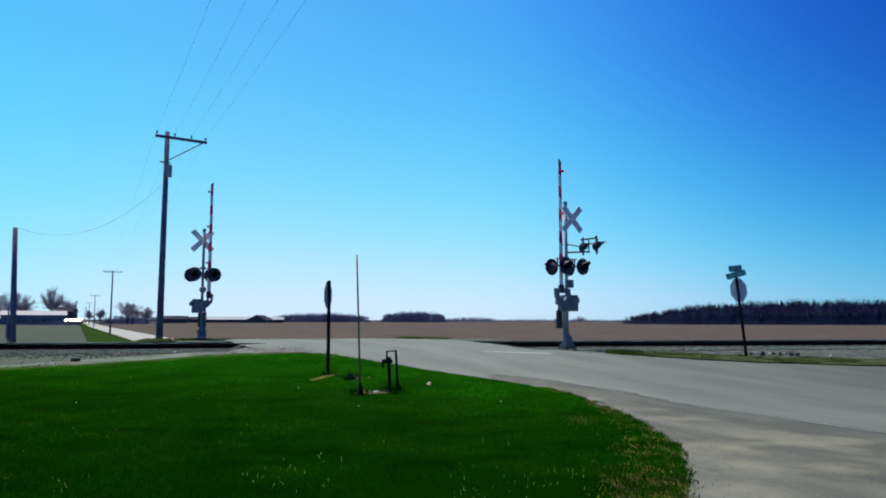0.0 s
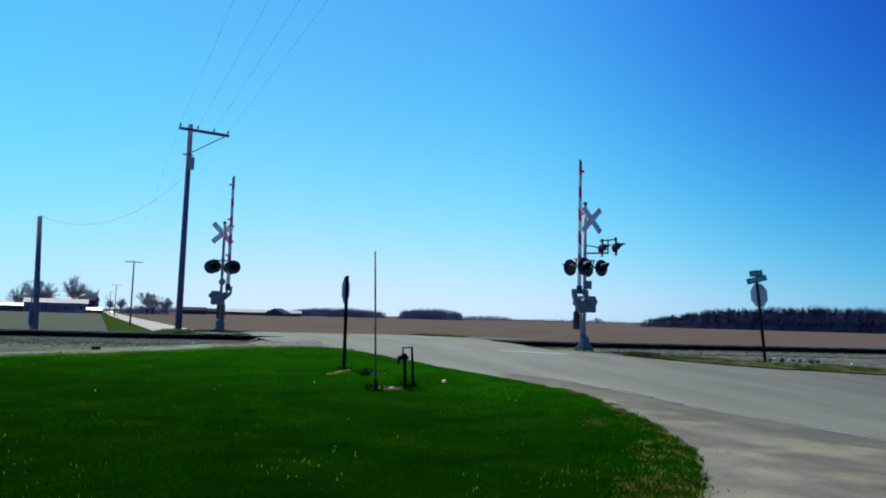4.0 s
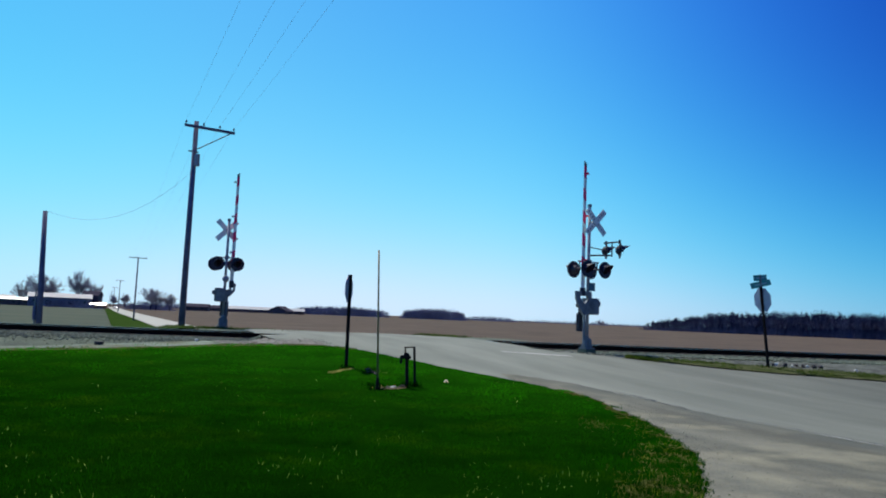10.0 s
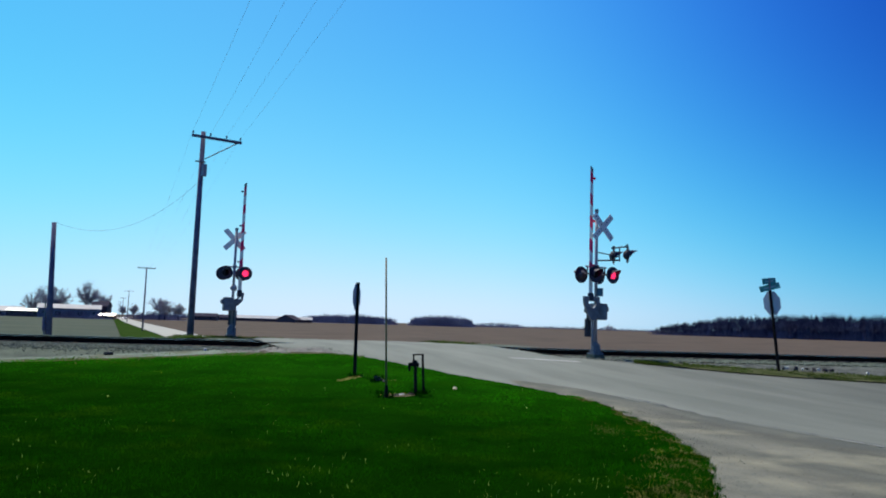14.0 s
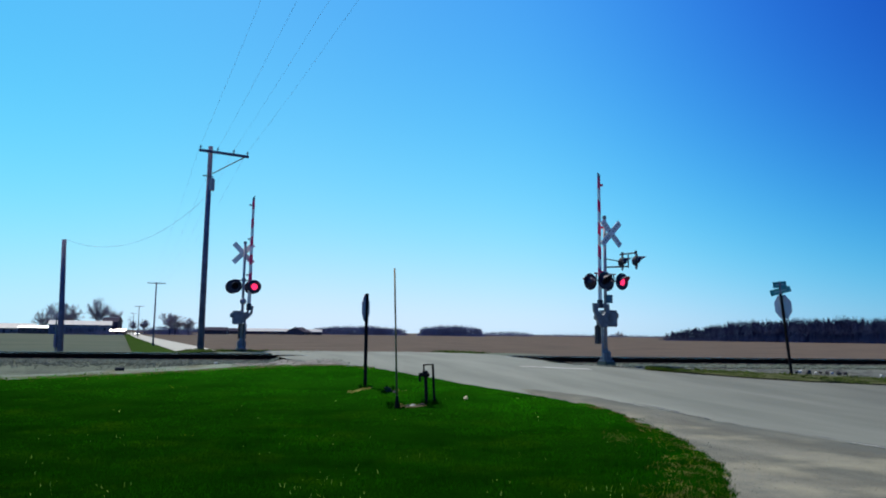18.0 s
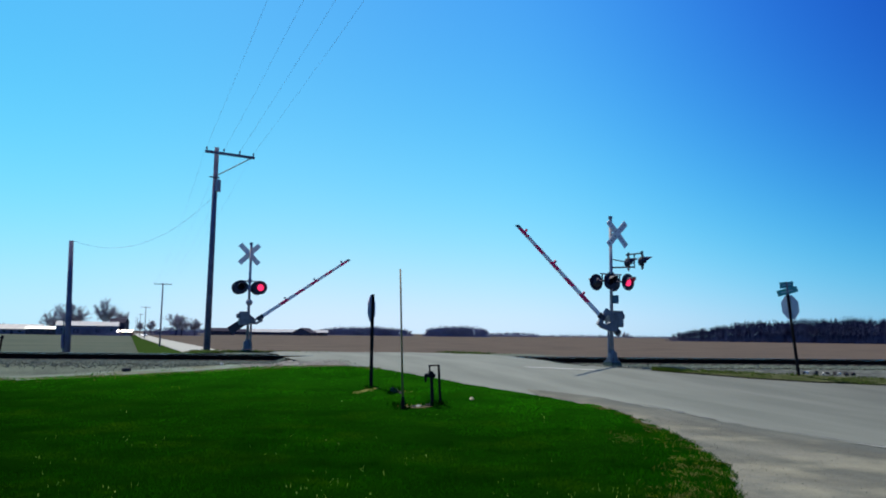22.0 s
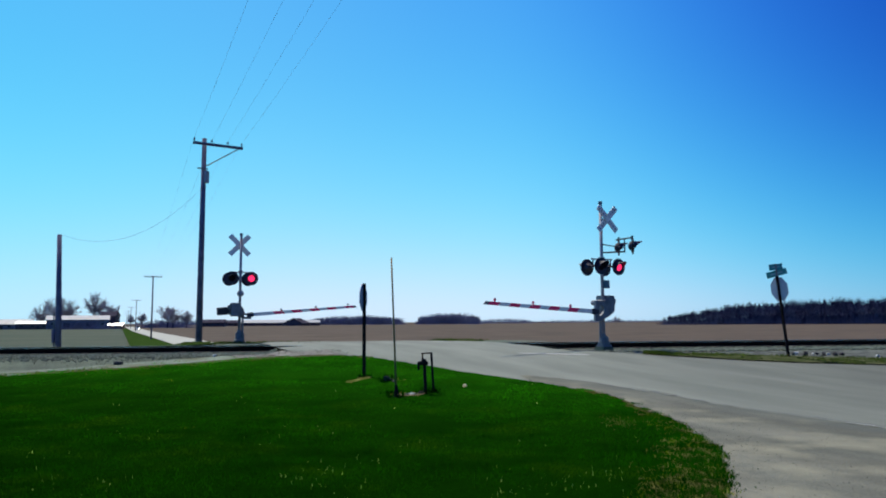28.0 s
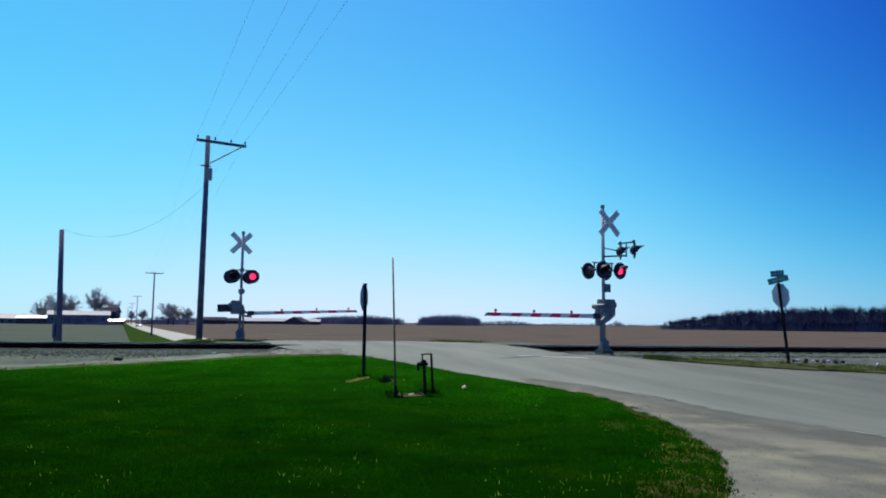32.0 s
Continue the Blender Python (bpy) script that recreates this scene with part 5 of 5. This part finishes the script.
    thin = np.array([noise.noise((q[0] * 0.8, q[1] * 0.8, 9.0)) + 0.5 * noise.noise((q[0] * 3, q[1] * 3, 4.0)) for q in p]) > 0.0
    p = p[thin]
    blades("verge_grass", p[:, 0], p[:, 1], rng.uniform(0.03, 0.11, len(p)), rng.uniform(0.01, 0.026, len(p)), VERGE_BLADE, "ragged green verge grass", rng, 0.5)
    q = p[rng.random(len(p)) < 0.05] + rng.normal(0, 0.15, 2)
    blades("verge_straw", q[:, 0], q[:, 1], rng.uniform(0.03, 0.12, len(q)), rng.uniform(0.012, 0.03, len(q)), DRY, "dry straw in the verge", rng, 0.8)


build_grass()


def stones(name, points, size, material, label, rng):
    """Many angular stones: a rough lump of eight faces at every point."""
    shape = np.array([(1, 0, 0), (-1, 0, 0), (0, 1, 0), (0, -1, 0), (0, 0, 0.8), (0, 0, -0.8)], float)
    tris = np.array([(0, 2, 4), (2, 1, 4), (1, 3, 4), (3, 0, 4), (2, 0, 5), (1, 2, 5), (3, 1, 5), (0, 3, 5)])
    n = len(points)
    scale = size * rng.uniform(0.6, 1.5, (n, 1, 1)) * rng.uniform(0.6, 1.3, (n, 6, 1))
    ang = rng.uniform(0, np.pi, n)
    c, s = np.cos(ang)[:, None], np.sin(ang)[:, None]
    v = shape[None] * scale
    v = np.stack([v[..., 0] * c - v[..., 1] * s, v[..., 0] * s + v[..., 1] * c, v[..., 2]], -1) + points[:, None]
    f = (tris[None] + np.arange(n)[:, None, None] * 6).reshape(-1, 3)
    return tagged(sheet(name, v.reshape(-1, 3).tolist(), f.tolist(), material, smooth=False), label, "ballast", kind="stuff")


def build_stones():
    rng = np.random.default_rng(8)
    bed_d, bed_z = [-5.2, -3.0, -1.75, -1.3, 1.3, 1.75], [-0.15, 0.12, 0.45, 0.5, 0.5, 0.45]
    for a0, a1, count, near in ((-27, -5.7, 20000, 0.45), (4.6, 34, 24000, 2.9)):
        a = rng.uniform(a0, a1, count)
        d = -1.1 - np.abs(rng.normal(0, 1, count)) * near
        px, py = TC.x + TD.x * a + TN.x * d, TC.y + TD.y * a + TN.y * d
        z = np.maximum(np.array([ground(x, y) for x, y in zip(px, py)]) - 0.03, np.interp(d, bed_d, bed_z))
        clear = np.abs(px * RN.x + py * RN.y - ROAD_MID) > 4.4
        clear &= d > -5.4
        px, py, z = px[clear], py[clear], z[clear]
        stones("ballast_stones", np.stack([px, py, z + 0.012], 1), 0.034, STONE, "loose grey crushed stone", rng)
    a, d = rng.uniform(-27, -6.5, 5000), rng.uniform(-6.3, -1.8, 5000)
    px, py = TC.x + TD.x * a + TN.x * d, TC.y + TD.y * a + TN.y * d
    z = np.maximum(np.array([ground(x, y) for x, y in zip(px, py)]) - 0.022, np.interp(d, bed_d, bed_z))
    stones("loose_gravel", np.stack([px, py, z], 1), 0.013, GRAVEL, "fine loose gravel between lawn and track", rng)
    y = rng.uniform(4.6, 15, 1300)
    x = np.interp(y, *LIP) + rng.random(len(y)) ** 1.5 * np.interp(y, [4.6, 9, 15], [6.5, 4.5, 1.2])
    stones("grit", np.stack([x, y, np.array([ground(p, q) for p, q in zip(x, y)]) - 0.004], 1), 0.005, APRON, "fine grit strewn over the road's edge", rng)
    n, along = rng.uniform(3.4, 6.9, 700), rng.uniform(22.8, 26.9, 700)
    px, py = RN.x * n + RU.x * along, RN.y * n + RU.y * along
    k = ~inside_lawn(px, py)
    stones("loose_gravel", np.stack([px, py, np.array([ground(x, y) for x, y in zip(px, py)])], 1)[k], 0.014, STONE, "loose gravel where the road meets the railway", rng)
    y = rng.uniform(5, 17, 160)
    x = np.interp(y, *LIP) + np.abs(rng.normal(0, 0.5, len(y)))
    stones("loose_gravel", np.stack([x, y, np.array([ground(p, q) for p, q in zip(x, y)]) - 0.004], 1), 0.006, GRAVEL, "loose gravel along the road's edge", rng)


build_stones()


def rock(at, size, material, label, seed, name="rock", category="rock"):
    rng = random.Random(seed)
    bm = bmesh.new()
    bmesh.ops.create_icosphere(bm, subdivisions=2, radius=1.0)
    # broken faces: a few planes cut the lump flat
    cuts = [Vector((rng.gauss(0, 1), rng.gauss(0, 1), rng.gauss(0.3, 0.8))).normalized() for k in range(7)]
    for v in bm.verts:
        for c in cuts:
            over = v.co.dot(c) - 0.62
            if over > 0:
                v.co -= c * over
        v.co = Vector((v.co.x * size[0], v.co.y * size[1], v.co.z * size[2])) * (1 + 0.2 * noise.noise(v.co * 2.3 + Vector((seed * 3.1, 0, 0))))
    ob = part(name, bm, material)
    ob.matrix_basis = pose(*at, ground(*at) + size[2] * 0.3, 0, 0, rng.uniform(0, 180))
    return tagged(ob, label, category)


def build_litter():
    dark = mat("dark_rock", (0.03, 0.028, 0.03), 0.9, second=(0.015, 0.014, 0.015), scale=4.0, fine=20.0)
    pale = mat("pale_rock", (0.5, 0.51, 0.46), 0.9, second=(0.4, 0.41, 0.37), scale=4.0, fine=20.0)
    rock((-11.9, 24.1), (0.2, 0.12, 0.1), dark, "dark broken stone in the gravel", 1)
    rock((-9.0, 25.0), (0.09, 0.07, 0.06), pale, "pale stone in the gravel", 2)
    for k, (x, y, s) in enumerate(((10.2, 24.6, 0.06), (10.35, 24.75, 0.08), (10.5, 24.5, 0.05), (10.62, 24.7, 0.09), (10.8, 24.6, 0.06), (11.0, 24.75, 0.07), (11.15, 24.6, 0.09), (11.35, 24.7, 0.06), (11.5, 24.55, 0.08), (11.75, 24.65, 0.1), (12.7, 24.3, 0.07))):
        rock((x, y), (s * 1.2, s * 0.7, s * 0.75), pale if k % 3 == 1 else dark, "broken stone beside the verge", 5 + k)
    film_white = mat("white_plastic", (0.92, 0.9, 0.72), 0.5, second=(0.84, 0.82, 0.6))
    leafy(film_white)
    rock((-0.31, 16.76), (0.055, 0.05, 0.055), film_white, "crumpled white scrap lying in the grass", 31, "litter", "litter")
    for k, (x, y, s) in enumerate(((-1.5, 15.42, 0.07), (-1.4, 15.55, 0.06), (-1.3, 15.5, 0.05), (-2.25, 18.2, 0.09), (-2.14, 17.8, 0.1), (-1.2, 15.66, 0.07), (-2.0, 17.6, 0.06))):
        rock((x, y), (s * 1.4, s, s * 0.6), pale if k == 1 else dark, "stone around the posts", 40 + k)
    spot = [(-1.42 + 0.3 * math.cos(a) * (1 + 0.35 * noise.noise((math.cos(a) * 2, math.sin(a) * 2, 3.0))), 15.44 + 0.17 * math.sin(a) + 0.1 * math.cos(a)) for a in [2 * math.pi * k / 24 for k in range(24)]]
    tagged(patch("bare_patch", spot, DIRT, 0.012, 0.3), "bare earth around the marker pole", "earth", kind="structure")


build_litter()


# ---- what moves ----
def motions():
    near = [(0, 0), (18, 0), (18.4, 2), (18.7, 4.5), (19, 8), (19.3, 12), (19.6, 16.4), (19.9, 21), (20.2, 24.8), (20.5, 28.4), (20.8, 33.6), (21.1, 38.4), (21.4, 42.9), (21.7, 46.9), (22, 50.8), (22.3, 53.8), (22.6, 56.8), (23, 59.8), (23.4, 62.2), (23.8, 65.2), (24.2, 67.6), (24.6, 70.2), (25, 72.7), (25.5, 75.4), (26.2, 79.2), (27, 82.8), (27.5, 84.9), (28.1, 86.9), (28.7, 88.8), (29.1, 90), (32, 90)]
    far = [(0, 0), (17.9, 0), (18.4, 2.9), (18.7, 5.5), (19, 8.6), (19.3, 12.7), (19.6, 17.2), (19.9, 21.9), (20.2, 27.5), (20.5, 32.7), (20.8, 37.1), (21.1, 41.7), (21.4, 46.3), (21.7, 51), (22, 55.3), (22.3, 58.9), (22.6, 61.6), (23, 64), (23.4, 66.5), (23.8, 69.7), (24.2, 71.9), (24.6, 74), (25, 75.9), (25.5, 77.7), (26.4, 80.2), (27.5, 83.8), (28.1, 85.8), (28.5, 87), (29.1, 88), (32, 88)]
    for boom, rows, pivot in ((BOOM_NEAR, near, PIVOT_NEAR), (BOOM_FAR, far, PIVOT_FAR)):
        walk(boom, [(t, pose(0, 0, pivot, 0, -a, 0)) for t, a in rows])
    along = math.degrees(math.atan2(RU.y, RU.x)) - 90
    rows = []
    for t, s in ((0, 490), (8, 434), (14, 385), (20, 345), (26, 315), (32, 290)):
        q = road_point(8.7 + bend(s), s)
        rows.append((t, pose(q.x, q.y, ground(q.x, q.y) + 0.03, 0, 0, along)))
    walk(CAR, rows)
    # the lights take turns: at each of these times the lit side changes over
    changes = [13.65, 14.45, 15.18, 15.8, 16.46, 17.06, 17.74, 18.38, 19.0, 19.66, 20.3, 20.94, 21.58, 22.22, 22.86, 23.5, 24.14, 24.78, 25.42, 26.06, 26.7, 27.32, 27.94, 28.6, 29.22, 29.86, 30.54, 31.16, 31.82]
    for side in ("right", "left"):
        lit, rows = False, [(0, 180)]
        for k, t in enumerate(changes):
            now = (k % 2 == 0) == (side == "right")
            if now != lit:
                for step in range(5):
                    rows.append((t + (step - 2) / FPS, (180 - 45 * step) if now else 45 * step))
                lit = now
        rows.append((32, rows[-1][1]))
        for lens in LENSES[side]:
            walk(lens, [(t, pose(0, 0, 0, 0, 0, a)) for t, a in rows])


motions()
